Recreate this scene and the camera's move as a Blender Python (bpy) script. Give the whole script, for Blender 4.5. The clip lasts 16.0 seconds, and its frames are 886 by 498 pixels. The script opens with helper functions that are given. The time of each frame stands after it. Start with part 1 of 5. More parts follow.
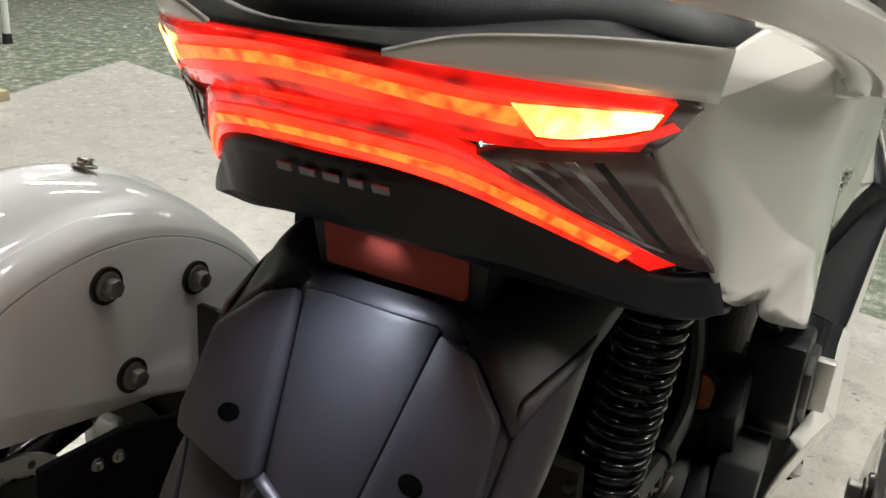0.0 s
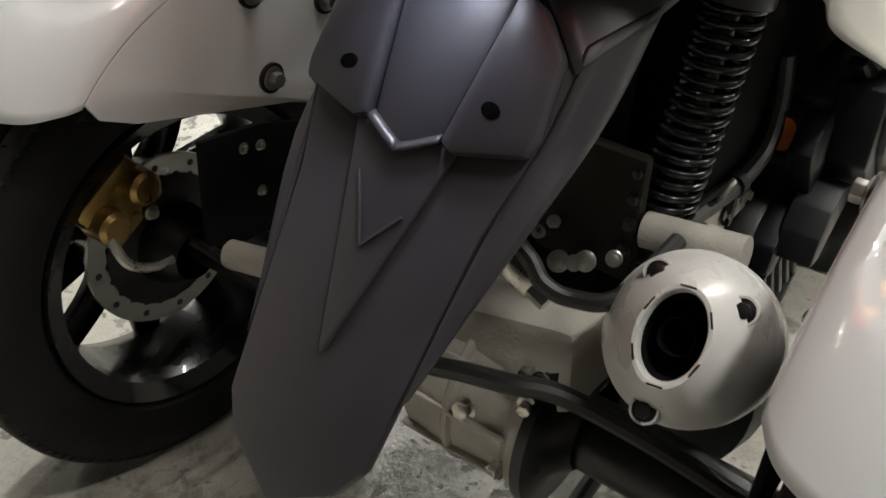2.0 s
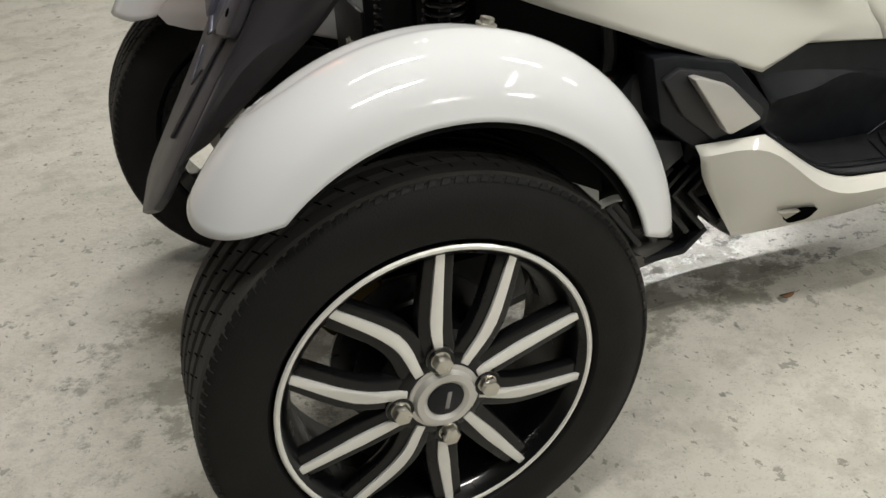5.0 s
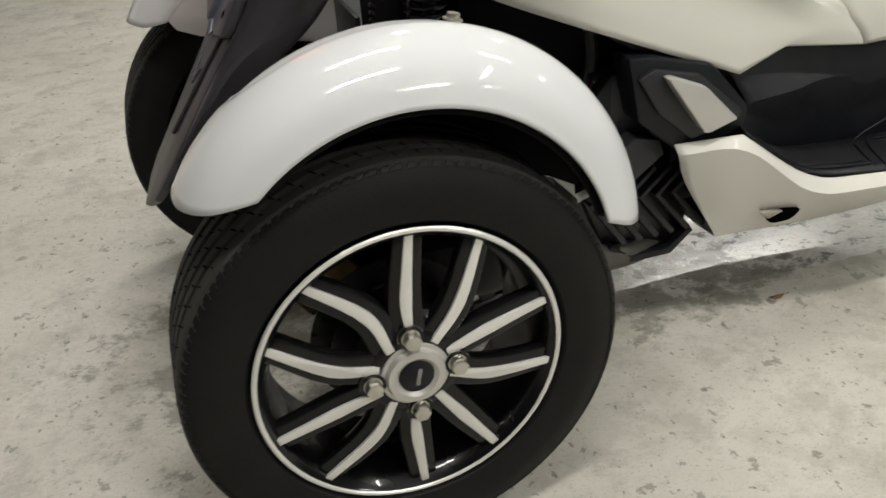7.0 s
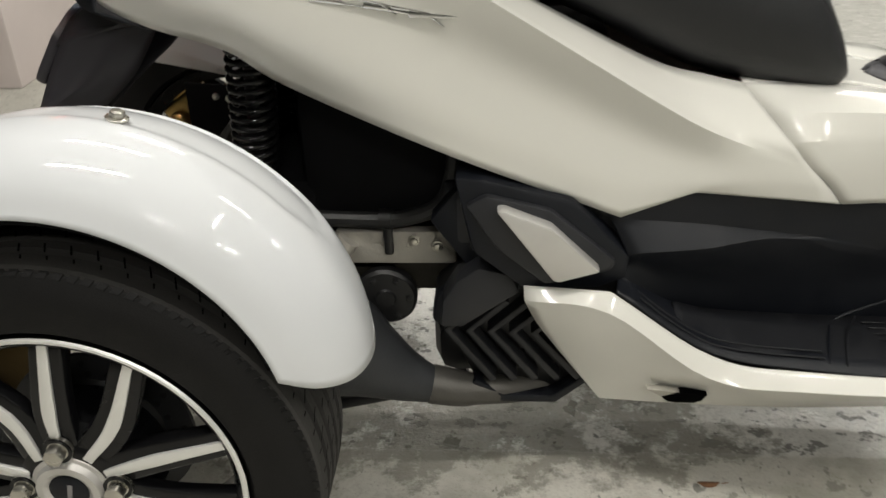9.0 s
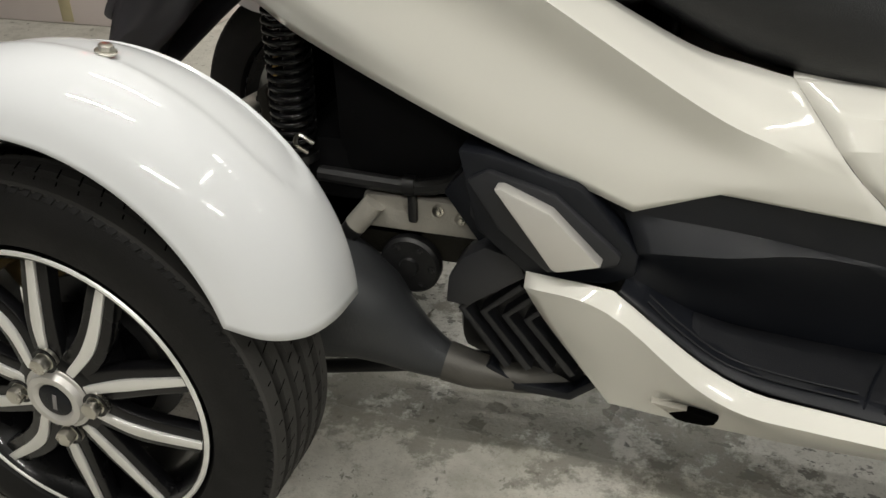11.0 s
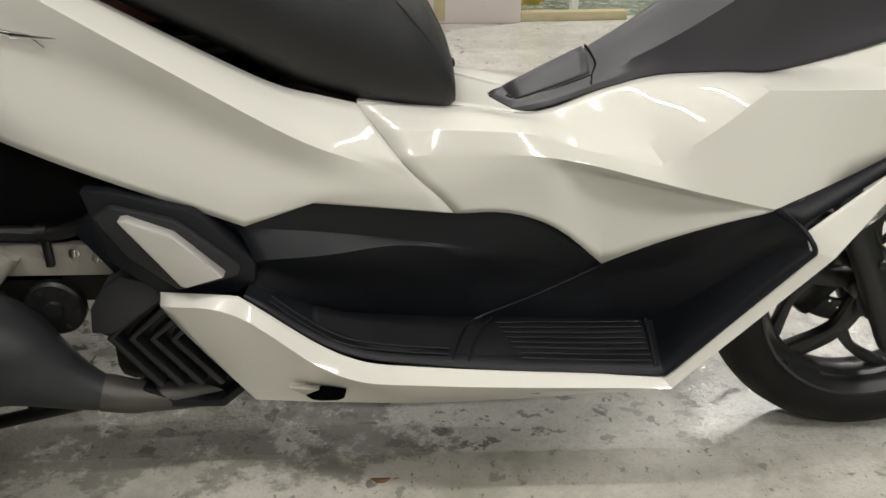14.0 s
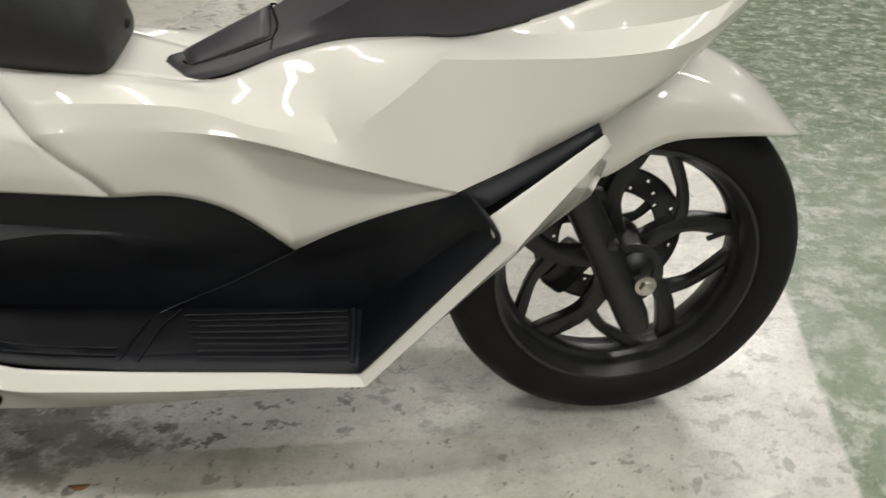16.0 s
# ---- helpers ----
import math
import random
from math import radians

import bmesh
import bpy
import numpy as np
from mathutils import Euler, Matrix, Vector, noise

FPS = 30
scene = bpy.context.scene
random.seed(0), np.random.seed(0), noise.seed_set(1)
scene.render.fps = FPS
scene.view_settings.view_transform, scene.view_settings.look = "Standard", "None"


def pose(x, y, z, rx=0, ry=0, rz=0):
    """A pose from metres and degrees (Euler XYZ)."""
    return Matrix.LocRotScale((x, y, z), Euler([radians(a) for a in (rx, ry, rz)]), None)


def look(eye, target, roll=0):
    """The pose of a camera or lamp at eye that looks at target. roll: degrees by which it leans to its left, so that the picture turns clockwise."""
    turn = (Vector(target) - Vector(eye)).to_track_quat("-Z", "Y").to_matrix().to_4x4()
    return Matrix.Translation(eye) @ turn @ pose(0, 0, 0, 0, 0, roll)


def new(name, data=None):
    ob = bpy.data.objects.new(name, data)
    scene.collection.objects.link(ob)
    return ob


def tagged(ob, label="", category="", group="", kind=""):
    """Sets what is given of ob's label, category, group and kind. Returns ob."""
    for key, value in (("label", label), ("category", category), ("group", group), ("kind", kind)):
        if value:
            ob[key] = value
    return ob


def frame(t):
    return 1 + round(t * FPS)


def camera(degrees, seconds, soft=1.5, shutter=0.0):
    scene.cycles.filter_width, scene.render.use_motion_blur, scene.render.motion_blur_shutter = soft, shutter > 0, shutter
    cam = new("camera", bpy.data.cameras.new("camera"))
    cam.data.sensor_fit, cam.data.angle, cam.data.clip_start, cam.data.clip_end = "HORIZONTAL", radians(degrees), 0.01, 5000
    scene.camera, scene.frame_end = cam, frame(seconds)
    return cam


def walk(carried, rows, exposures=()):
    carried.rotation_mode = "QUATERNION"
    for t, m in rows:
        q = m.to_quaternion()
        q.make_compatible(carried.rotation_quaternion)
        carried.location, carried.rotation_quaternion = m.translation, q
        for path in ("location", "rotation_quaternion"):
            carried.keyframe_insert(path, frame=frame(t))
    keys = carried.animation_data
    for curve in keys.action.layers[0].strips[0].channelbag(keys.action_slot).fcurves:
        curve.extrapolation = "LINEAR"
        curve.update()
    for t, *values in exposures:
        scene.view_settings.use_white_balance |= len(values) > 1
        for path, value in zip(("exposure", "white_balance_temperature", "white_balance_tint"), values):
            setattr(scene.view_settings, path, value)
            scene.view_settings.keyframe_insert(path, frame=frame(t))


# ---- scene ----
cam = camera(52.8, 16.0, shutter=0.3)
EXPOSURES = [(0, 0.22), (1, 0.45), (2, 0.45), (3, 0.32), (4.5, 0.22), (7.5, 0.2), (9, 0.15), (12, 0.15), (14, 0.08), (16, -0.05)]
PATH = [
    (0, (-0.456, -0.237, 0.891), (1.205, 0.59, 0.146), 4.9),
    (0.5, (-0.438, -0.246, 0.855), (1.21, 0.622, 0.126), 6.2),
    (1, (-0.458, -0.261, 0.813), (1.121, 0.63, -0.031), 7.1),
    (1.2, (-0.471, -0.271, 0.808), (1.077, 0.623, -0.088), 7.6),
    (1.5, (-0.507, -0.297, 0.82), (0.978, 0.614, -0.162), 6.6),
    (1.8, (-0.548, -0.317, 0.826), (0.881, 0.618, -0.215), 5.5),
    (2, (-0.565, -0.341, 0.838), (0.818, 0.612, -0.248), 4.2),
    (2.2, (-0.575, -0.374, 0.847), (0.782, 0.609, -0.245), 3.6),
    (2.5, (-0.577, -0.47, 0.868), (0.727, 0.557, -0.248), 2.2),
    (2.7, (-0.56, -0.56, 0.883), (0.693, 0.516, -0.244), 1.4),
    (3, (-0.553, -0.655, 0.906), (0.648, 0.453, -0.247), 0.5),
    (3.2, (-0.526, -0.687, 0.915), (0.628, 0.461, -0.247), 0.1),
    (3.5, (-0.465, -0.737, 0.896), (0.619, 0.498, -0.244), -0.6),
    (3.7, (-0.411, -0.779, 0.895), (0.629, 0.501, -0.238), -0.6),
    (4, (-0.319, -0.87, 0.91), (0.596, 0.509, -0.212), -1.3),
    (4.2, (-0.283, -0.944, 0.922), (0.529, 0.511, -0.184), -1.7),
    (4.5, (-0.244, -1.08, 0.936), (0.428, 0.462, -0.146), -2.7),
    (4.7, (-0.239, -1.125, 0.928), (0.362, 0.456, -0.138), -2.8),
    (6.8, (-0.226, -1.258, 0.896), (0.26, 0.404, -0.105), -3.9),
    (7, (-0.194, -1.257, 0.901), (0.299, 0.406, -0.095), -3.9),
    (7.2, (-0.171, -1.242, 0.908), (0.341, 0.41, -0.097), -3.7),
    (7.5, (-0.105, -1.236, 0.911), (0.419, 0.419, -0.082), -3.6),
    (7.8, (0.009, -1.196, 0.896), (0.488, 0.448, -0.136), -3.3),
    (8, (0.094, -1.193, 0.905), (0.508, 0.471, -0.125), -3.4),
    (8.2, (0.174, -1.192, 0.921), (0.479, 0.499, -0.103), -3.6),
    (8.5, (0.305, -1.21, 0.929), (0.463, 0.525, -0.053), -3.4),
    (8.7, (0.388, -1.212, 0.942), (0.416, 0.548, -0.009), -3.5),
    (9, (0.453, -1.119, 0.933), (0.314, 0.614, -0.058), -2.2),
    (9.2, (0.472, -1.061, 0.924), (0.256, 0.638, -0.109), -1.5),
    (11.3, (0.679, -1.049, 0.902), (0.098, 0.573, -0.113), -2.2),
    (11.5, (0.665, -1.062, 0.903), (0.179, 0.588, -0.117), -1.6),
    (11.8, (0.668, -1.106, 0.918), (0.333, 0.585, -0.095), -0.6),
    (12, (0.65, -1.112, 0.911), (0.449, 0.604, -0.098), 0.5),
    (12.2, (0.698, -1.147, 0.911), (0.517, 0.597, -0.051), 0.2),
    (12.5, (0.694, -1.156, 0.929), (0.646, 0.604, -0.019), 1.1),
    (13, (0.742, -1.177, 0.936), (0.747, 0.6, 0.018), 0.9),
    (13.5, (0.767, -1.191, 0.936), (0.799, 0.587, 0.021), 0.6),
    (14, (0.783, -1.204, 0.938), (0.869, 0.568, 0.014), 0.5),
    (14.5, (0.827, -1.222, 0.934), (0.982, 0.537, -0.004), 0.6),
    (15, (0.896, -1.242, 0.936), (1.11, 0.496, -0.031), 0.8),
    (15.5, (0.969, -1.214, 0.932), (1.207, 0.504, -0.063), 1.2),
    (15.8, (1.056, -1.151, 0.925), (1.278, 0.559, -0.087), 1.4),
    (16, (1.108, -1.1, 0.927), (1.338, 0.605, -0.094), 2.2),
]
walk(cam, [(t, look(eye, target, roll)) for t, eye, target, roll in PATH], EXPOSURES)

# ---- world and lights ----
world = bpy.data.worlds.new("garage_world")
scene.world = world
world.use_nodes = True
world.node_tree.nodes["Background"].inputs[0].default_value = (0.62, 0.66, 0.6, 1)
world.node_tree.nodes["Background"].inputs[1].default_value = 0.05

CEILING = 2.75
# x, y, watts, length and turn of each ceiling tube
TUBES = [
    (0.02, 0.15, 12, 1.05, 0), (-0.08, -1.02, 28, 1.03, 0), (0.35, 1.4, 22, 1.03, 0), (2.36, -0.1, 9, 1.0, 0), (2.16, -1.48, 34, 1.05, 90),
    (2.55, 2.1, 11, 1.0, 0), (4.6, -0.2, 20, 1.03, 0), (3.45, 3.5, 76, 1.5, 0),
    # the four below are added as fill light, with no tube known there
    (1.2, -3.4, 44, 1.03, 0), (3.2, -3.3, 30, 1.03, 0), (0.2, 4.6, 30, 1.03, 0), (6.2, 3.8, 24, 1.03, 0)]
TUBE_COLOR = (1.0, 0.975, 0.91)


# ---- materials ----
def material(name, color, rough=0.5, metal=0.0, coat=0.0, bump=0.0, grain=200.0, vary=0.0, vary_scale=8.0, rough_vary=0.0, spec=0.5, emit=None, power=0.0, flicker=0.0):
    m = bpy.data.materials.new(name)
    m.use_nodes = True
    nt = m.node_tree
    b = nt.nodes["Principled BSDF"]
    b.inputs["Base Color"].default_value = (*color, 1)
    b.inputs["Roughness"].default_value = rough
    b.inputs["Metallic"].default_value = metal
    b.inputs["Coat Weight"].default_value = coat
    b.inputs["Coat Roughness"].default_value = 0.04
    b.inputs["Specular IOR Level"].default_value = spec
    if emit:
        b.inputs["Emission Color"].default_value = (*emit, 1)
        b.inputs["Emission Strength"].default_value = power
    co = nt.nodes.new("ShaderNodeTexCoord")
    if flicker:
        # uneven glow of the cells behind the lens
        e = nt.nodes.new("ShaderNodeTexNoise")
        e.inputs["Scale"].default_value, e.inputs["Detail"].default_value = flicker, 2
        nt.links.new(co.outputs["Object"], e.inputs["Vector"])
        er = nt.nodes.new("ShaderNodeMapRange")
        er.inputs["From Min"].default_value, er.inputs["From Max"].default_value = 0.35, 0.65
        er.inputs["To Min"].default_value, er.inputs["To Max"].default_value = power * 0.25, power * 1.6
        nt.links.new(e.outputs["Fac"], er.inputs["Value"])
        nt.links.new(er.outputs[0], b.inputs["Emission Strength"])
    if vary or rough_vary:
        n = nt.nodes.new("ShaderNodeTexNoise")
        n.inputs["Scale"].default_value = vary_scale
        n.inputs["Detail"].default_value = 6
        nt.links.new(co.outputs["Object"], n.inputs["Vector"])
        if vary:
            mx = nt.nodes.new("ShaderNodeMix")
            mx.data_type = "RGBA"
            mx.inputs[6].default_value = (*[c * (1 - vary) for c in color], 1)
            mx.inputs[7].default_value = (*[min(1, c * (1 + vary)) for c in color], 1)
            nt.links.new(n.outputs["Fac"], mx.inputs[0])
            nt.links.new(mx.outputs[2], b.inputs["Base Color"])
        if rough_vary:
            mr = nt.nodes.new("ShaderNodeMapRange")
            mr.inputs["From Min"].default_value, mr.inputs["From Max"].default_value = 0.3, 0.7
            mr.inputs["To Min"].default_value, mr.inputs["To Max"].default_value = max(0.02, rough - rough_vary), min(1, rough + rough_vary)
            nt.links.new(n.outputs["Fac"], mr.inputs["Value"])
            nt.links.new(mr.outputs[0], b.inputs["Roughness"])
    if bump:
        g = nt.nodes.new("ShaderNodeTexNoise")
        g.inputs["Scale"].default_value = grain
        g.inputs["Detail"].default_value = 3
        nt.links.new(co.outputs["Object"], g.inputs["Vector"])
        bp = nt.nodes.new("ShaderNodeBump")
        bp.inputs["Strength"].default_value = bump
        bp.inputs["Distance"].default_value = 0.002
        nt.links.new(g.outputs["Fac"], bp.inputs["Height"])
        nt.links.new(bp.outputs[0], b.inputs["Normal"])
    return m


M_PEARL = material("pearl_white_paint", (0.66, 0.647, 0.597), 0.42, 0, 1.0, vary=0.03, vary_scale=3, rough_vary=0.05, spec=0.25)
M_WHITE = material("gloss_white_gelcoat", (0.615, 0.625, 0.64), 0.5, 0, 1.0, vary=0.02, vary_scale=4, spec=0.1)
M_FLAP = material("grey_moulded_plastic", (0.037, 0.0355, 0.041), 0.39, bump=0.07, grain=1500, vary=0.12, vary_scale=14, rough_vary=0.08)
M_BLACK = material("black_plastic", (0.0058, 0.0067, 0.0095), 0.44, bump=0.2, grain=1200, vary=0.2, vary_scale=20, rough_vary=0.1, spec=0.28)
M_DARK = material("satin_black_paint", (0.0068, 0.0068, 0.0072), 0.38, bump=0.1, grain=500, vary=0.3, vary_scale=12, rough_vary=0.12)
M_SPRING = material("black_spring_paint", (0.0055, 0.0055, 0.006), 0.2, coat=0.35, vary=0.3, vary_scale=20, rough_vary=0.08, spec=0.2)
M_WHEELBLACK = material("black_wheel_lacquer", (0.004, 0.004, 0.0045), 0.3, coat=0.35, vary=0.2, vary_scale=15, rough_vary=0.08, spec=0.15)
M_RUBBER = material("tyre_rubber", (0.006, 0.0058, 0.0057), 0.62, bump=0.3, grain=500, vary=0.25, vary_scale=18, rough_vary=0.1, spec=0.22)
M_TREAD = material("dusty_tread_rubber", (0.034, 0.0325, 0.0305), 0.75, bump=0.3, grain=400, vary=0.35, vary_scale=30, rough_vary=0.1, spec=0.3)
M_VINYL = material("black_seat_vinyl", (0.0062, 0.0066, 0.008), 0.42, bump=0.5, grain=700, vary=0.15, vary_scale=12, rough_vary=0.08)
M_MACHINED = material("machined_alloy", (0.78, 0.775, 0.75), 0.36, 0.5, vary=0.05, vary_scale=60, rough_vary=0.08)
M_SATIN = material("satin_silver_metal", (0.56, 0.545, 0.52), 0.42, 0.55, bump=0.08, grain=900, vary=0.06, vary_scale=40, rough_vary=0.06)
M_RIM = material("dark_metallic_wheel_paint", (0.06, 0.06, 0.062), 0.36, 0.75, vary=0.15, vary_scale=20, rough_vary=0.1)
M_CHROME = material("chrome", (0.8, 0.8, 0.8), 0.1, 1.0)
M_STEEL = material("zinc_plated_steel", (0.55, 0.53, 0.48), 0.32, 1.0, vary=0.15, vary_scale=60, rough_vary=0.1)
M_SILVER = material("silver_heat_paint", (0.80, 0.795, 0.78), 0.3, 0.15, vary=0.06, vary_scale=25, bump=0.05, grain=800, rough_vary=0.06)
M_CAST = material("cast_aluminium", (0.40, 0.38, 0.335), 0.52, 0.25, bump=0.5, grain=300, vary=0.32, vary_scale=20, rough_vary=0.1)
M_GOLD = material("gold_anodised_metal", (0.34, 0.23, 0.08), 0.33, 0.9, vary=0.4, vary_scale=40, bump=0.15, grain=300, rough_vary=0.1)
# darker, rougher gold for the near wheel's caliper
M_DULLGOLD = material("darker_gold_metal", (0.11, 0.075, 0.03), 0.5, 0.8, vary=0.4, vary_scale=40, bump=0.2, grain=300, rough_vary=0.1)
M_DISC = material("brushed_disc_steel", (0.36, 0.35, 0.33), 0.35, 0.9, vary=0.15, vary_scale=30, rough_vary=0.1)
M_RED = material("red_lens", (0.5, 0.01, 0.008), 0.12, coat=1.0, emit=(1.0, 0.012, 0.006), power=0.75, flicker=40.0)
# emissive red that imitates the halo round the light bars
M_HALO = material("glowing_red_halo", (0.6, 0.01, 0.006), 0.2, emit=(1.0, 0.02, 0.006), power=2.6, flicker=30.0)
M_LED = material("lit_led_strip", (1.0, 0.2, 0.05), 0.3, emit=(1.0, 0.055, 0.005), power=3.4, flicker=110.0)
M_HOT = material("lit_led_cluster", (1.0, 0.4, 0.1), 0.3, emit=(1.0, 0.5, 0.12), power=6.0, flicker=45.0)
M_CLEAR = material("smoked_indicator_lens", (0.12, 0.07, 0.07), 0.2, coat=1.0, vary=0.7, vary_scale=45)
M_REFLECTOR = material("red_reflector", (0.30, 0.055, 0.04), 0.7, coat=0.0, bump=0.2, grain=900, vary=0.1, vary_scale=60, spec=0.1)
M_AMBER = material("orange_reflector", (0.75, 0.16, 0.02), 0.25, coat=0.5, bump=0.3, grain=900)
M_EMBLEM = material("pale_grey_print", (0.22, 0.21, 0.21), 0.4)
M_HOSE = material("rubber_hose", (0.014, 0.014, 0.014), 0.45, bump=0.2, grain=600, vary=0.2, vary_scale=30)
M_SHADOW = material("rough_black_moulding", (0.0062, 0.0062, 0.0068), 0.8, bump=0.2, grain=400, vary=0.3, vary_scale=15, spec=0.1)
M_VOID = material("dark_opening", (0.003, 0.003, 0.003), 0.9, spec=0.0)
M_LAMP = material("lit_plate_lamp", (0.9, 0.9, 0.9), 0.4, emit=(0.8, 0.86, 1.0), power=0.15)
M_CARD = material("pale_carton", (0.62, 0.55, 0.53), 0.7, bump=0.1, grain=100, vary=0.08, vary_scale=6)
M_WOOD = material("raw_pallet_wood", (0.46, 0.4, 0.25), 0.7, bump=0.3, grain=90, vary=0.2, vary_scale=20)
M_LEAF = material("dry_brown_leaf", (0.2, 0.095, 0.042), 0.7, vary=0.3, vary_scale=90)
M_WALL = material("painted_concrete_wall", (0.3, 0.3, 0.27), 0.75, bump=0.3, grain=40, vary=0.1, vary_scale=2)
M_CEIL = material("grey_ceiling", (0.24, 0.24, 0.23), 0.85, bump=0.3, grain=40, vary=0.12, vary_scale=2)
M_FIXTURE = material("white_enamel", (0.8, 0.8, 0.78), 0.4)
M_TUBE = material("lit_tube", (1, 1, 1), 0.4, emit=(1.0, 0.97, 0.9), power=6.0)


def floor_material():
    """Worn stall floor: bare grey screed, chipped white line paint, green aisle paint."""
    m = bpy.data.materials.new("painted_concrete_floor")
    m.use_nodes = True
    nt = m.node_tree
    b = nt.nodes["Principled BSDF"]
    N, L = nt.nodes.new, nt.links.new
    geo = N("ShaderNodeNewGeometry")
    sep = N("ShaderNodeSeparateXYZ")
    L(geo.outputs["Position"], sep.inputs[0])

    def math_node(op, a, c=None):
        n = N("ShaderNodeMath")
        n.operation = op
        for k, v in ((0, a), (1, c)):
            if v is None:
                continue
            if isinstance(v, (int, float)):
                n.inputs[k].default_value = v
            else:
                L(v, n.inputs[k])
        return n.outputs[0]

    def noise_node(scale, detail=5, rough=0.6, stretch=None):
        n = N("ShaderNodeTexNoise")
        n.inputs["Scale"].default_value, n.inputs["Detail"].default_value, n.inputs["Roughness"].default_value = scale, detail, rough
        if stretch:
            mp = N("ShaderNodeMapping")
            mp.inputs["Scale"].default_value = stretch
            mp.inputs["Rotation"].default_value = (0, 0, 0.5)
            L(geo.outputs["Position"], mp.inputs[0])
            L(mp.outputs[0], n.inputs["Vector"])
        else:
            L(geo.outputs["Position"], n.inputs["Vector"])
        return n.outputs["Fac"]

    def step(v, lo, hi):
        n = N("ShaderNodeMapRange")
        n.inputs["From Min"].default_value, n.inputs["From Max"].default_value = lo, hi
        L(v, n.inputs["Value"])
        return n.outputs[0]

    def mix(f, a, c):
        n = N("ShaderNodeMix")
        n.data_type = "RGBA"
        L(f, n.inputs[0])
        for k, v in ((6, a), (7, c)):
            if isinstance(v, tuple):
                n.inputs[k].default_value = (*v, 1)
            else:
                L(v, n.inputs[k])
        return n.outputs[2]

    X, Y = sep.outputs["X"], sep.outputs["Y"]
    ragged = math_node("MULTIPLY", math_node("SUBTRACT", noise_node(14, 6, 0.7), 0.5), 0.07)
    # zones
    across = math_node("SUBTRACT", X, math_node("MULTIPLY", Y, 0.25))
    green_a = step(math_node("ADD", across, math_node("MULTIPLY", ragged, 0.35)), 1.893, 1.903)
    green_b = step(math_node("ADD", math_node("SUBTRACT", Y, math_node("MULTIPLY", math_node("ABSOLUTE", math_node("SUBTRACT", X, 1.5)), 0.3)), ragged), 2.78, 2.80)
    green = math_node("MAXIMUM", green_a, green_b)
    line_a = math_node("MULTIPLY", step(math_node("ADD", Y, math_node("MULTIPLY", ragged, 0.3)), -0.104, -0.096), step(math_node("ADD", math_node("SUBTRACT", X, math_node("MULTIPLY", Y, 0.3)), ragged), -0.04, -0.03))
    line_b = step(math_node("ADD", across, ragged), 1.64, 1.66)
    line = math_node("MAXIMUM", line_a, line_b)
    # wear
    big, mid, fine = noise_node(2.2, 4), noise_node(9, 9, 0.72), noise_node(55, 6, 0.75)
    streak = math_node("ADD", math_node("MULTIPLY", noise_node(42, 7, 0.72, (1, 0.75, 1)), 0.7), math_node("MULTIPLY", noise_node(120, 4, 0.6), 0.3))
    pits = noise_node(24, 3, 0.55, (1, 0.6, 1))
    speck = noise_node(210, 2, 0.5)
    screed = mix(step(big, 0.35, 0.65), (0.47, 0.452, 0.40), (0.56, 0.54, 0.485))
    screed = mix(math_node("MULTIPLY", step(mid, 0.5, 0.62), 0.5), screed, (0.3, 0.285, 0.245))
    screed = mix(math_node("MULTIPLY", step(streak, 0.6, 0.635), 0.6), screed, (0.19, 0.18, 0.15))
    screed = mix(math_node("MULTIPLY", step(fine, 0.56, 0.68), 0.5), screed, (0.25, 0.24, 0.205))
    screed = mix(math_node("MULTIPLY", step(speck, 0.6, 0.7), 0.35), screed, (0.22, 0.21, 0.18))
    screed = mix(math_node("MULTIPLY", step(pits, 0.7, 0.73), 0.75), screed, (0.1, 0.1, 0.085))
    flecks = noise_node(70, 4, 0.62, (1, 0.55, 1))
    screed = mix(math_node("MULTIPLY", step(flecks, 0.645, 0.67), 0.75), screed, (0.13, 0.125, 0.105))
    nicks = noise_node(31, 5, 0.6, (0.8, 1, 1))
    screed = mix(math_node("MULTIPLY", step(nicks, 0.665, 0.685), 0.8), screed, (0.17, 0.165, 0.135))
    screed = mix(math_node("MULTIPLY", step(noise_node(6.5, 9, 0.74), 0.52, 0.6), 0.24), screed, (0.27, 0.255, 0.21))
    grime = step(noise_node(3.1, 5), 0.56, 0.68)
    scab = noise_node(19, 6, 0.68, (1, 0.8, 1))
    screed = mix(math_node("MULTIPLY", step(scab, 0.63, 0.645), 0.65), screed, (0.16, 0.155, 0.125))
    greenish = mix(math_node("MULTIPLY", grime, 0.4), screed, (0.24, 0.235, 0.18))
    flake = math_node("ADD", math_node("MULTIPLY", noise_node(27, 4, 0.6, (0.85, 1.15, 1)), 0.8), math_node("MULTIPLY", noise_node(130, 3, 0.6), 0.2))
    chip = step(flake, 0.562, 0.578)
    worn = math_node("SUBTRACT", 0.85, math_node("MULTIPLY", step(math_node("ADD", X, ragged), 0.85, 1.25), 0.5))
    paint = mix(step(mid, 0.35, 0.7), (0.72, 0.705, 0.66), (0.52, 0.505, 0.465))
    paint = mix(math_node("MULTIPLY", step(fine, 0.5, 0.66), 0.4), paint, (0.36, 0.35, 0.32))
    paint = mix(math_node("MULTIPLY", step(speck, 0.58, 0.68), 0.35), paint, (0.25, 0.24, 0.22))
    paint = mix(math_node("MULTIPLY", chip, worn), paint, (0.085, 0.082, 0.072))
    paint = mix(math_node("MULTIPLY", step(pits, 0.65, 0.67), worn), paint, (0.055, 0.053, 0.047))
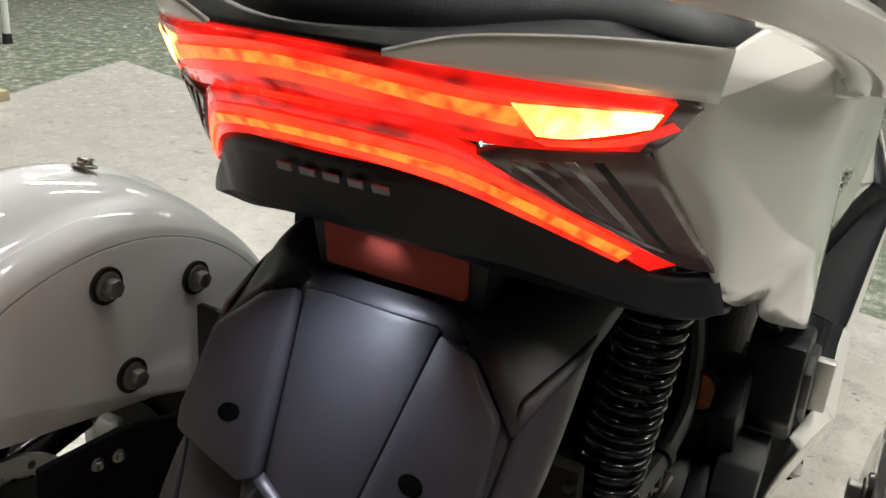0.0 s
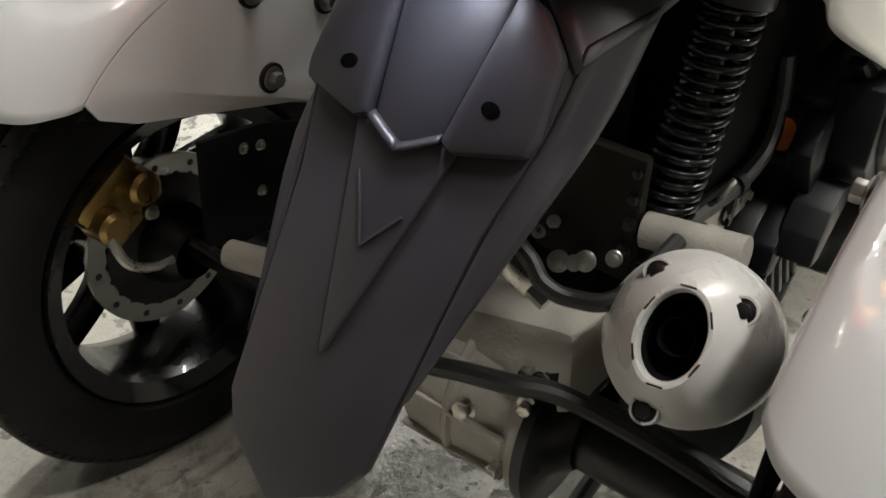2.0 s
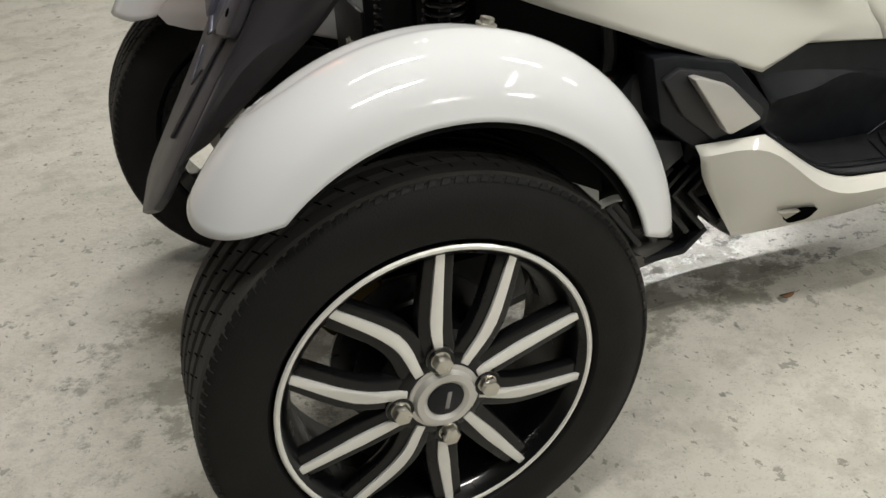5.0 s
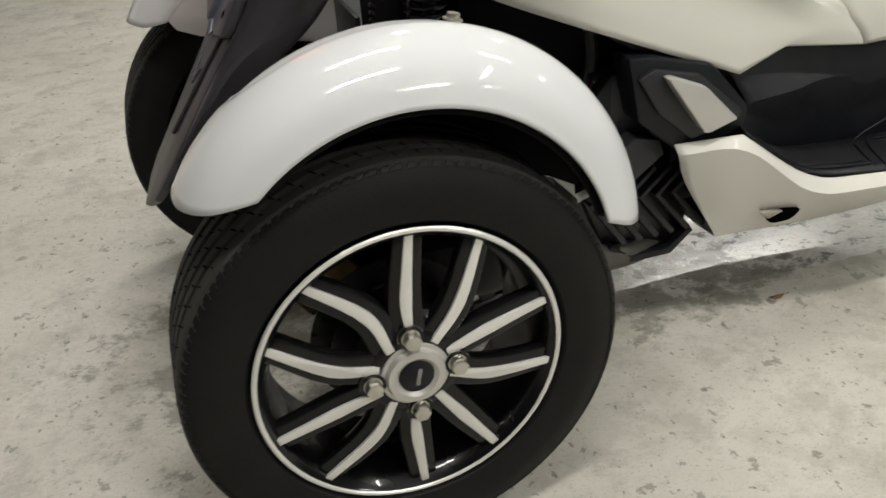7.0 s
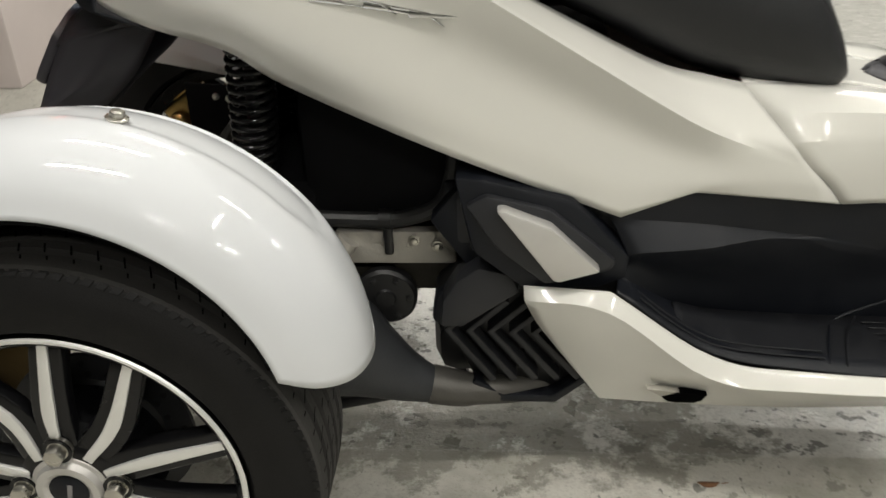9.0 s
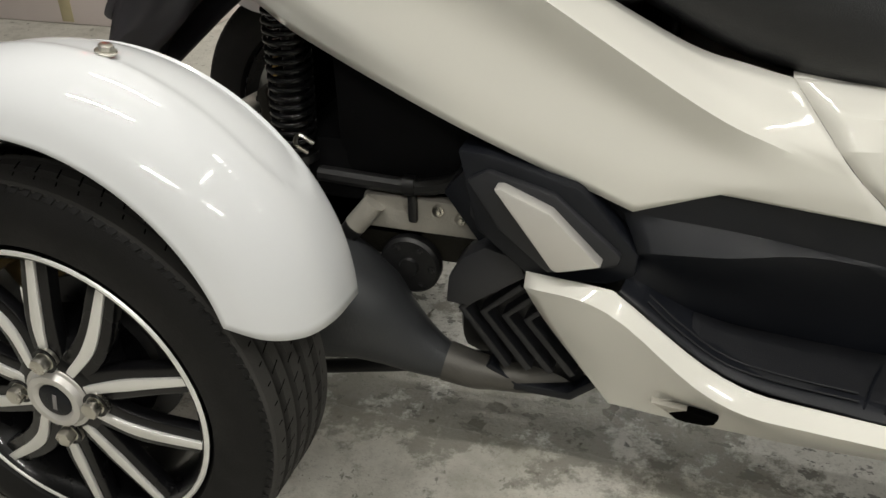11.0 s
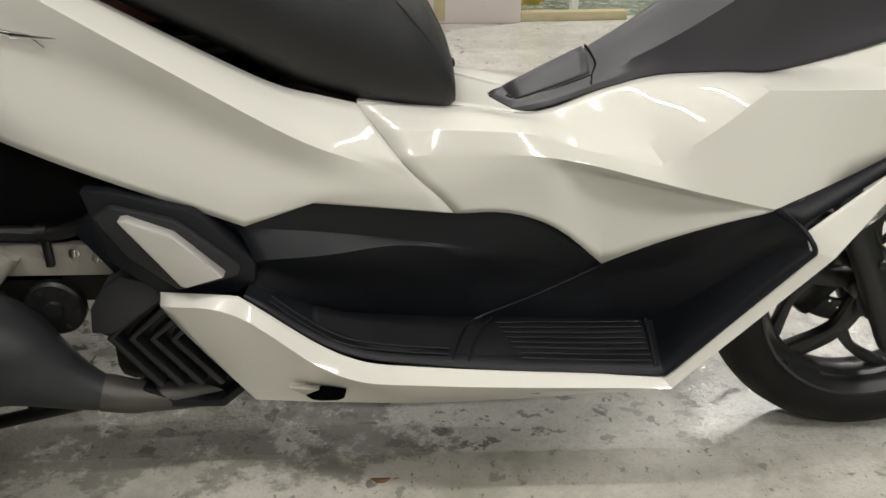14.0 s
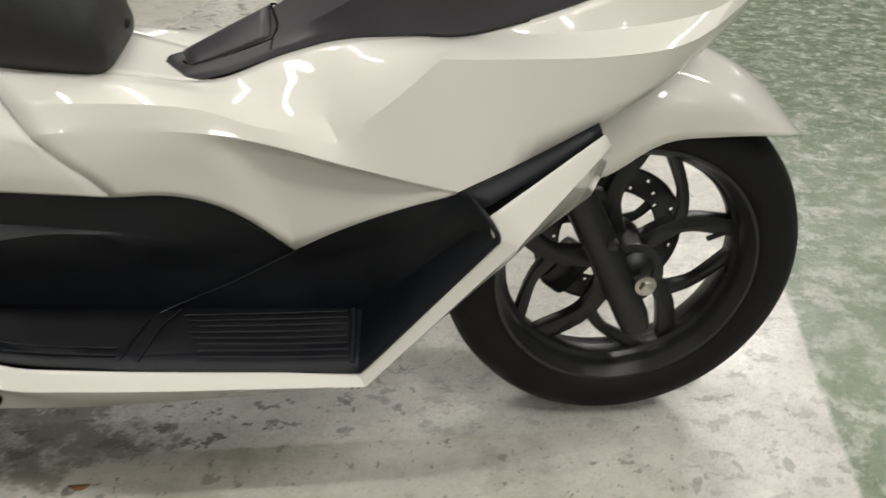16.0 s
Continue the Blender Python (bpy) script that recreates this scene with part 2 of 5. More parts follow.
    aisle = mix(step(mid, 0.4, 0.65), (0.19, 0.225, 0.165), (0.27, 0.305, 0.24))
    aisle = mix(math_node("MULTIPLY", step(noise_node(15, 10, 0.75), 0.48, 0.6), 0.75), aisle, (0.54, 0.55, 0.49))
    aisle = mix(math_node("MULTIPLY", step(fine, 0.55, 0.63), 0.6), aisle, (0.12, 0.14, 0.10))
    col = mix(line, greenish, paint)
    # oil, rubber dirt and painted-in shade under the engine and round the rear wheels
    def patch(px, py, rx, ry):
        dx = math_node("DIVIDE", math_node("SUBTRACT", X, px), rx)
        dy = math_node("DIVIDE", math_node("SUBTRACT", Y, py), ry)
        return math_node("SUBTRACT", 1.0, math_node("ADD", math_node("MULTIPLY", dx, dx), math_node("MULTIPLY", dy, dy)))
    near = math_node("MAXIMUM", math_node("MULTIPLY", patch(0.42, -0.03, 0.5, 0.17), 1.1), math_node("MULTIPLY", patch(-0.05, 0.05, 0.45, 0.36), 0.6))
    oil_shade = math_node("ADD", noise_node(8, 10, 0.76), math_node("MULTIPLY", math_node("MAXIMUM", near, -1.0), 0.16))
    # stain tone also darkens the floor for the scooter's shade
    col = mix(math_node("MULTIPLY", step(oil_shade, 0.55, 0.62), 0.7), col, (0.165, 0.155, 0.125))
    col = mix(green, col, aisle)
    L(col, b.inputs["Base Color"])
    # gloss
    glossy = math_node("MAXIMUM", line, math_node("MULTIPLY", green, 0.5))
    r = math_node("SUBTRACT", 0.52, math_node("MULTIPLY", glossy, 0.36))
    r = math_node("ADD", r, math_node("MULTIPLY", math_node("SUBTRACT", mid, 0.5), 0.35))
    r = math_node("ADD", r, math_node("MULTIPLY", math_node("MULTIPLY", chip, line), 0.3))
    L(r, b.inputs["Roughness"])
    L(math_node("MULTIPLY", math_node("SUBTRACT", 1.0, chip), math_node("MULTIPLY", line, 0.22)), b.inputs["Coat Weight"])
    b.inputs["Coat Roughness"].default_value = 0.17
    h = math_node("ADD", math_node("MULTIPLY", noise_node(38, 5, 0.6), 0.65), math_node("MULTIPLY", noise_node(130, 3), 0.45))
    h = math_node("SUBTRACT", h, math_node("MULTIPLY", chip, 0.2))
    bp = N("ShaderNodeBump")
    bp.inputs["Strength"].default_value, bp.inputs["Distance"].default_value = 0.65, 0.006
    L(h, bp.inputs["Height"])
    L(bp.outputs[0], b.inputs["Normal"])
    return m


M_FLOOR = floor_material()


# ---- mesh helpers ----
def finish(bm, name, mat, angle=35):
    me = bpy.data.meshes.new(name)
    bm.normal_update()
    bm.to_mesh(me)
    bm.free()
    for p in me.polygons:
        p.use_smooth = True
    me.set_sharp_from_angle(angle=radians(angle))
    me.materials.append(mat)
    return me


def part(name, bm, mat, parent, label="", angle=35, solid=0.0):
    ob = new(name, finish(bm, name, mat, angle))
    ob.parent = parent
    if solid:
        sm = ob.modifiers.new("thickness", "SOLIDIFY")
        sm.thickness, sm.offset = solid, 0
    if label:
        tagged(ob, label)
    return ob


def thing(name, label, category, at=(0, 0, 0), group="", kind=""):
    ob = new(name)
    ob.location = at
    return tagged(ob, label, category, group, kind)


def twin(ob):
    """The mirrored part on the other flank (y to -y)."""
    bm = bmesh.new()
    bm.from_mesh(ob.data)
    for v in bm.verts:
        v.co.y = -v.co.y
    bmesh.ops.reverse_faces(bm, faces=bm.faces[:])
    name = ob.name.split(".")[0]
    other = part(name, bm, ob.data.materials[0], ob.parent)
    for m in ob.modifiers:
        sm = other.modifiers.new(m.name, "SOLIDIFY")
        sm.thickness, sm.offset = m.thickness, m.offset
    if "label" in ob:
        tagged(other, ob["label"])
    return other


def cubic(p, n, sharp=()):
    """Points along a smooth line through p, n to each stretch, with corners at the indices in sharp."""
    p = [Vector(q) for q in p]
    out = []
    for i in range(len(p) - 1):
        a, b = p[i], p[i + 1]
        ta = (b - a) if i == 0 or i in sharp else (b - p[i - 1]) / 2
        tb = (b - a) if i + 2 >= len(p) or i + 1 in sharp else (p[i + 2] - a) / 2
        for k in range(n):
            t = k / n
            out.append((2 * t**3 - 3 * t**2 + 1) * a + (t**3 - 2 * t**2 + t) * ta + (3 * t**2 - 2 * t**3) * b + (t**3 - t**2) * tb)
    return out + [p[-1]]


def loft(rows, along=6, across=5, sharp=(), crease=(), close=False):
    """A smooth sheet through rows of equal length; rows in crease and columns in sharp stay hard."""
    lines = [cubic(r, along, sharp.get(i, ()) if isinstance(sharp, dict) else sharp) for i, r in enumerate(rows)]
    cols = [cubic([l[i] for l in lines], across, crease) for i in range(len(lines[0]))]
    bm = bmesh.new()
    vs = [[bm.verts.new(c) for c in col] for col in cols]
    for i in range(len(vs) - 1):
        for j in range(len(vs[0]) - 1):
            bm.faces.new((vs[i][j], vs[i + 1][j], vs[i + 1][j + 1], vs[i][j + 1]))
    if close:
        for j in range(len(vs[0]) - 1):
            bm.faces.new((vs[-1][j], vs[0][j], vs[0][j + 1], vs[-1][j + 1]))
    bmesh.ops.remove_doubles(bm, verts=bm.verts[:], dist=1e-5)
    return bm


def tube(path, radius, seg=10, bm=None, caps=True, flat=1.0):
    """A round bar along path; radius a number or one for each point."""
    bm = bm or bmesh.new()
    path = [Vector(p) for p in path]
    rings, ref = [], None
    for i, p in enumerate(path):
        d = (path[min(i + 1, len(path) - 1)] - path[max(i - 1, 0)]).normalized()
        if ref is None:
            ref = d.orthogonal().normalized()
        ref = (ref - d * ref.dot(d)).normalized()
        side = d.cross(ref)
        r = radius[i] if isinstance(radius, (list, tuple)) else radius
        rings.append([bm.verts.new(p + ref * (r * math.cos(2 * math.pi * k / seg)) + side * (r * flat * math.sin(2 * math.pi * k / seg))) for k in range(seg)])
    for a, b in zip(rings, rings[1:]):
        for k in range(seg):
            bm.faces.new((a[k], a[(k + 1) % seg], b[(k + 1) % seg], b[k]))
    if caps:
        bm.faces.new(rings[0][::-1])
        bm.faces.new(rings[-1])
    return bm


def lathe(profile, centre, axis="y", seg=64, bm=None, sx=1.0, sz=1.0, closed=True):
    """Profile of (offset along the axis, radius), turned round the axis through centre."""
    bm = bm or bmesh.new()
    c = Vector(centre)
    rings = []
    for o, r in profile:
        ring = []
        for k in range(seg):
            a = 2 * math.pi * k / seg
            u, w = r * math.cos(a) * sx, r * math.sin(a) * sz
            ring.append(bm.verts.new(c + Vector({"y": (u, o, w), "x": (o, u, w), "z": (u, w, o)}[axis])))
        rings.append(ring)
    pairs = list(zip(rings, rings[1:])) + ([(rings[-1], rings[0])] if closed else [])
    for a, b in pairs:
        for k in range(seg):
            bm.faces.new((a[k], a[(k + 1) % seg], b[(k + 1) % seg], b[k]))
    bmesh.ops.recalc_face_normals(bm, faces=bm.faces[:])
    return bm


def prism(outline, frame_m, depth, bevel=0.002, bm=None):
    """An outline (u, v) in the plane of frame_m, made depth thick along its w, with eased edges."""
    own = bmesh.new()
    lo = [own.verts.new((u, v, 0)) for u, v in outline]
    f0 = own.faces.new(lo)
    ext = bmesh.ops.extrude_face_region(own, geom=[f0])
    bmesh.ops.translate(own, verts=[g for g in ext["geom"] if isinstance(g, bmesh.types.BMVert)], vec=(0, 0, depth))
    bmesh.ops.recalc_face_normals(own, faces=own.faces[:])
    if bevel:
        bmesh.ops.bevel(own, geom=own.edges[:], offset=bevel, segments=2, affect="EDGES", profile=0.5)
    bmesh.ops.transform(own, matrix=frame_m, verts=own.verts[:])
    if bm is None:
        return own
    me = bpy.data.meshes.new("t")
    own.to_mesh(me)
    own.free()
    bm.from_mesh(me)
    bpy.data.meshes.remove(me)
    return bm


def block(centre, size, bevel=0.003, turn=(0, 0, 0), bm=None):
    x, y, z = (s / 2 for s in size)
    m = pose(*centre, *turn) @ Matrix.Translation((0, 0, -z))
    return prism([(-x, -y), (x, -y), (x, y), (-x, y)], m, 2 * z, bevel, bm)


def flank(y):
    """The side-view plane: u is x, v is z, w points away from the centre line on the right flank."""
    return Matrix(((1, 0, 0, 0), (0, 0, -1, y), (0, 1, 0, 0), (0, 0, 0, 1)))


def bolt(at, r, h, axis, parent, name="bolt", mat=None, label=""):
    """A flanged hexagon bolt whose head points along axis."""
    turn = Vector(axis).to_track_quat("Z", "Y").to_matrix().to_4x4()
    bm = lathe([(0, 0.0001), (0, r * 1.45), (h * 0.22, r * 1.45), (h * 0.3, r * 1.2), (h * 0.3, 0.0001)], (0, 0, 0), "z", 20, closed=False)
    prism([(r * math.cos(math.pi * k / 3), r * math.sin(math.pi * k / 3)) for k in range(6)], Matrix.Translation((0, 0, h * 0.25)), h * 0.75, r * 0.12, bm)
    bmesh.ops.transform(bm, matrix=Matrix.Translation(at) @ turn, verts=bm.verts[:])
    return part(name, bm, mat or M_STEEL, parent, label)


# ---- structure ----
def structure(name, centre, size, mat, label, category, bevel=0.0):
    ob = new(name, finish(block(centre, size, bevel), name, mat))
    return tagged(ob, label, category, kind="structure")


bm = bmesh.new()
bmesh.ops.create_grid(bm, x_segments=24, y_segments=24, size=9.0)
bmesh.ops.translate(bm, verts=bm.verts[:], vec=(1, 1, 0))
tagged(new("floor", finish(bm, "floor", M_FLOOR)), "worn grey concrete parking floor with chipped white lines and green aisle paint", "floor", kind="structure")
structure("wall_north", (1, 10.1, 1.4), (18.4, 0.2, 2.8), M_WALL, "plain grey painted concrete garage wall", "wall")
structure("wall_south", (1, -6.1, 1.4), (18.4, 0.2, 2.8), M_WALL, "plain grey painted concrete garage wall", "wall")
structure("wall_east", (10.1, 2, 1.4), (0.2, 16, 2.8), M_WALL, "plain grey painted concrete garage wall", "wall")
structure("wall_west", (-8.1, 2, 1.4), (0.2, 16, 2.8), M_WALL, "plain grey painted concrete garage wall", "wall")
structure("ceiling", (1, 2, 2.9), (18.4, 16.4, 0.15), M_CEIL, "flat grey concrete garage ceiling", "ceiling")


def ceiling_light(x, y, watts, length, turn):
    t = thing("ceiling_light", "white fluorescent tube fitting fixed to the garage ceiling", "ceiling light", (x, y, CEILING), "ceiling lights")
    t.rotation_euler.z = radians(turn)
    h = length / 2
    part("housing", block((0, 0, 0.035), (length + 0.06, 0.12, 0.07), 0.006), M_FIXTURE, t)
    part("tube", tube([(-h, 0, -0.02), (h, 0, -0.02)], 0.014, 10), M_TUBE, t, "lit white fluorescent tube")
    for s in (-1, 1):
        part("socket", block((s * (h + 0.012), 0, -0.012), (0.03, 0.04, 0.05), 0.004), M_FIXTURE, t)
    la = bpy.data.lights.new("tube_light", "AREA")
    la.shape, la.size, la.size_y, la.energy, la.color = "RECTANGLE", length, 0.05, watts, TUBE_COLOR
    lo = new("tube_light", la)
    lo.matrix_world = pose(x, y, CEILING - 0.045, 0, 0, turn)


for row in TUBES:
    ceiling_light(*row)

# ---- the three-wheeled scooter ----
trike = thing("scooter", "pearl white three-wheeled maxi scooter parked with its tail light lit", "scooter")


def rear_cowl():
    low = [(0.006, -0.1695, 0.712), (0.02, -0.1725, 0.694), (0.068, -0.178, 0.672), (0.15, -0.181, 0.646), (0.212, -0.182, 0.606), (0.393, -0.204, 0.5295), (0.585, -0.199, 0.450), (0.67, -0.185, 0.475), (0.848, -0.149, 0.441)]
    lip = [(-0.026, -0.1555, 0.75), (0.0, -0.174, 0.735), (0.07, -0.192, 0.717), (0.16, -0.206, 0.692), (0.235, -0.209, 0.655), (0.41, -0.206, 0.568), (0.59, -0.199, 0.49), (0.70, -0.184, 0.486), (0.838, -0.152, 0.4545)]
    mid = [(-0.0595, -0.1415, 0.789), (-0.025, -0.172, 0.777), (0.09, -0.202, 0.772), (0.19, -0.21, 0.752), (0.28, -0.209, 0.716), (0.44, -0.199, 0.632), (0.62, -0.19, 0.535), (0.722, -0.18, 0.499), (0.826, -0.1555, 0.469)]
    crease = [(-0.053, -0.1585, 0.8125), (-0.03, -0.169, 0.816), (0.10, -0.2, 0.822), (0.24, -0.219, 0.808), (0.36, -0.223, 0.752), (0.49, -0.22, 0.672), (0.645, -0.205, 0.572), (0.722, -0.181, 0.529), (0.8035, -0.159, 0.491)]
    top = [(-0.047, -0.158, 0.817), (-0.01, -0.16, 0.832), (0.12, -0.17, 0.838), (0.27, -0.16, 0.80), (0.38, -0.145, 0.742), (0.515, -0.134, 0.666), (0.62, -0.126, 0.61), (0.68, -0.122, 0.592), (0.725, -0.118, 0.58)]
    upper = [tuple(Vector(a).lerp(Vector(b), 0.35)) for a, b in zip(crease[:7], top)] + [(0.709, -0.168, 0.551), (0.7755, -0.1605, 0.524)]
    return loft([low, lip, mid, crease, upper, top], 6, 4, sharp={0: (6, 7), 1: (6, 7)}, crease=(3,))


def front_cowl():
    low = [(0.8492, -0.149, 0.441), (0.92, -0.1455, 0.439), (0.985, -0.1445, 0.415), (1.053, -0.1365, 0.356), (1.11, -0.161, 0.396), (1.175, -0.192, 0.437), (1.245, -0.222, 0.474), (1.31, -0.213, 0.504), (1.40, -0.198, 0.545), (1.475, -0.18, 0.586), (1.57, -0.12, 0.636)]
    waist = [(0.8273, -0.1555, 0.469), (0.905, -0.1485, 0.472), (0.985, -0.146, 0.455), (1.045, -0.134, 0.43), (1.11, -0.155, 0.444), (1.178, -0.191, 0.457)] + low[6:]
    under = [(0.8043, -0.159, 0.491), (0.88, -0.151, 0.500), (0.965, -0.151, 0.497), (1.03, -0.134, 0.486), (1.107, -0.155, 0.478), (1.18, -0.191, 0.473)] + low[6:]
    ledge = [(0.7763, -0.1605, 0.524), (0.865, -0.1475, 0.523), (0.953, -0.154, 0.521), (1.022, -0.159, 0.511), (1.105, -0.187, 0.498), (1.18, -0.207, 0.485)] + low[6:]
    vee = [(0.7515, -0.1405, 0.5525), (0.88, -0.138, 0.549), (0.955, -0.142, 0.543), (1.02, -0.150, 0.525), (1.11, -0.170, 0.516), (1.166, -0.185, 0.564), (1.222, -0.188, 0.615), (1.30, -0.198, 0.618), (1.41, -0.2, 0.622), (1.50, -0.188, 0.637), (1.60, -0.118, 0.68)]
    brow = [(0.7385, -0.1285, 0.566), (0.865, -0.108, 0.561), (0.94, -0.10, 0.549), (1.0, -0.103, 0.543), (1.078, -0.110, 0.556), (1.14, -0.122, 0.586), (1.215, -0.130, 0.612), (1.287, -0.118, 0.617), (1.425, -0.160, 0.640), (1.53, -0.158, 0.662), (1.61, -0.108, 0.70)]
    edge = [(0.7262, -0.118, 0.58), (0.85, -0.076, 0.563), (0.93, -0.06, 0.547), (0.98, -0.06, 0.551), (1.05, -0.063, 0.58), (1.12, -0.07, 0.60), (1.20, -0.085, 0.608), (1.277, -0.10, 0.614), (1.412, -0.14, 0.672), (1.52, -0.15, 0.737), (1.60, -0.1, 0.76)]
    return loft([low, waist, under, ledge, vee, brow, edge], 4, 4, sharp={0: (3, 6), 3: (6,), 4: (4, 6), 5: (7,)}, crease=(3, 4, 5))


def tunnel_saddle():
    side = [(0.725, -0.118, 0.58), (0.80, -0.09, 0.57), (0.85, -0.0765, 0.5635), (0.93, -0.06, 0.547), (0.96, -0.06, 0.545)]
    crown = [(0.725, 0, 0.583), (0.80, 0, 0.572), (0.85, 0, 0.562), (0.93, 0, 0.546), (0.96, 0, 0.545)]
    other = [(x, -y, z) for x, y, z in side]
    return loft([side, crown, other], 5, 5)


def side_skirt():
    up = [(0.475, -0.215, 0.366), (0.575, -0.236, 0.371), (0.70, -0.24, 0.283), (0.82, -0.24, 0.26), (1.124, -0.236, 0.237), (1.285, -0.264, 0.437), (1.405, -0.212, 0.535)]
    brim = [(0.476, -0.228, 0.354), (0.573, -0.252, 0.352), (0.695, -0.257, 0.264), (0.82, -0.257, 0.244), (1.134, -0.252, 0.229), (1.305, -0.268, 0.43), (1.412, -0.214, 0.524)]
    mid = [(0.50, -0.213, 0.30), (0.578, -0.229, 0.273), (0.70, -0.226, 0.223), (0.84, -0.226, 0.206), (1.14, -0.223, 0.213), (1.305, -0.228, 0.389), (1.412, -0.196, 0.485)]
    low = [(0.575, -0.195, 0.183), (0.588, -0.191, 0.179), (0.70, -0.19, 0.171), (0.854, -0.19, 0.168), (1.14, -0.192, 0.183), (1.28, -0.185, 0.338), (1.41, -0.17, 0.44)]
    inner = [(0.58, -0.14, 0.176), (0.59, -0.13, 0.172), (0.70, -0.128, 0.164), (0.854, -0.128, 0.161), (1.13, -0.13, 0.178), (1.27, -0.15, 0.335), (1.40, -0.15, 0.435)]
    for row in (up, brim, mid, low, inner):
        row.insert(5, tuple(Vector(row[4]).lerp(Vector(row[5]), 0.965)))
    fold = up[:6] + [(1.270, -0.2545, 0.4585), (1.404, -0.2115, 0.5365)]
    return loft([fold, up, brim, mid, low, inner], 6, 4, sharp={0: (1, 4, 5, 6), 1: (1, 4, 5, 6), 2: (4, 5, 6), 3: (4, 5, 6), 4: (4, 5, 6), 5: (4, 5, 6)}, crease=(1, 2, 4))


def footwell():
    top = [(0.56, -0.2, 0.46), (0.67, -0.18, 0.478), (0.85, -0.14, 0.445), (0.94, -0.142, 0.437), (1.055, -0.13, 0.36), (1.155, -0.178, 0.43), (1.25, -0.222, 0.478), (1.264, -0.247, 0.4665)]
    ledge_a = [(0.575, -0.197, 0.447), (0.68, -0.178, 0.43), (0.79, -0.15, 0.402), (0.94, -0.132, 0.37), (1.055, -0.122, 0.33), (1.15, -0.155, 0.37), (1.25, -0.230, 0.468), (1.267, -0.250, 0.463)]
    ledge_b = [(0.595, -0.211, 0.408), (0.685, -0.197, 0.407), (0.79, -0.156, 0.398), (0.94, -0.13, 0.362), (1.055, -0.121, 0.322), (1.15, -0.152, 0.36), (1.252, -0.234, 0.462), (1.27, -0.253, 0.459)]
    wall = [(0.592, -0.203, 0.392), (0.69, -0.165, 0.35), (0.85, -0.125, 0.32), (0.94, -0.12, 0.315), (1.055, -0.12, 0.295), (1.14, -0.142, 0.31), (1.255, -0.236, 0.445), (1.275, -0.258, 0.453)]
    inner = [(0.587, -0.208, 0.374), (0.70, -0.15, 0.29), (0.85, -0.12, 0.262), (0.94, -0.12, 0.26), (1.055, -0.122, 0.256), (1.135, -0.135, 0.262), (1.258, -0.232, 0.43), (1.279, -0.262, 0.448)]
    outer = [(0.582, -0.2375, 0.371), (0.70, -0.2385, 0.286), (0.825, -0.239, 0.2625), (0.94, -0.239, 0.2515), (1.04, -0.238, 0.2445), (1.126, -0.2405, 0.2405), (1.28, -0.265, 0.437), (1.2825, -0.2625, 0.4405)]
    return loft([top, ledge_a, ledge_b, wall, inner, outer], 5, 4, sharp=(4, 5, 6), crease=(1, 2, 4))


for maker, name, mat, note in ((rear_cowl, "rear_side_cowl", M_PEARL, "pearl white sculpted rear side cowl"), (front_cowl, "front_side_cowl", M_PEARL, "pearl white faceted front side cowl"), (side_skirt, "side_skirt", M_PEARL, "pearl white footboard skirt"), (footwell, "footboard", M_BLACK, "black plastic footwell and footboard")):
    twin(part(name, maker(), mat, trike, note, 20 if maker is front_cowl else 30, 0.003))
part("tunnel_saddle", tunnel_saddle(), M_PEARL, trike, "", 30, 0.003)


def shield_trim():
    a = [(1.24, -0.222, 0.472), (1.32, -0.212, 0.507), (1.40, -0.198, 0.545)]
    b = [(1.262, -0.247, 0.462), (1.33, -0.228, 0.494), (1.405, -0.205, 0.53)]
    return loft([a, b], 4, 2)


twin(part("shield_trim", shield_trim(), M_BLACK, trike, "matt black joint strip", 30, 0.006))

M_MAT = material("rubber_foot_mat", (0.009, 0.0095, 0.0115), 0.5, bump=0.3, grain=700, vary=0.2, vary_scale=25, rough_vary=0.1, spec=0.3)


def foot_mat():
    inner = [(0.66, -0.175, 0.318), (0.72, -0.15, 0.29), (0.85, -0.126, 0.266), (0.94, -0.125, 0.263), (1.055, -0.127, 0.259), (1.128, -0.138, 0.263)]
    outer = [(0.66, -0.232, 0.303), (0.71, -0.23, 0.278), (0.825, -0.23, 0.2605), (0.94, -0.23, 0.2505), (1.04, -0.229, 0.2435), (1.114, -0.228, 0.2405)]
    return loft([inner, outer], 5, 4)


twin(part("foot_mat", foot_mat(), M_MAT, trike, "ribbed black rubber foot mat", 30, 0.004))
twin(part("footboard_lip", tube(cubic([(1.262, -0.2475, 0.467), (1.275, -0.2595, 0.452), (1.2815, -0.265, 0.436), (1.2705, -0.2630, 0.4205), (1.2, -0.2515, 0.3315), (1.127, -0.2415, 0.241)], 6), [0.002] + [0.0034] * 14 + [0.0028] * 15 + [0.0015], 10), M_BLACK, trike, "raised black footwell rim"))
twin(part("mat_end", tube(cubic([(1.123, -0.140, 0.266), (1.122, -0.18, 0.256), (1.119, -0.226, 0.2445)], 4), 0.0032, 10), M_MAT, trike))
for k in range(3):
    twin(part("toe_ridge", tube([(1.165 + 0.026 * k, -0.166 - 0.016 * k, 0.297 + 0.035 * k), (1.168 + 0.028 * k, -0.226 - 0.007 * k, 0.276 + 0.038 * k)], 0.002, 6), M_MAT, trike))
for k in range(8):
    y0 = -0.140 - 0.0115 * k
    twin(part("mat_rib", tube([(0.91 + 0.004 * k, y0, 0.2655 - 0.005 * k / 7), (1.03, y0, 0.2635 - 0.009 * k / 7), (1.114, y0, 0.263 - 0.011 * k / 7)], 0.001, 6), M_MAT, trike))
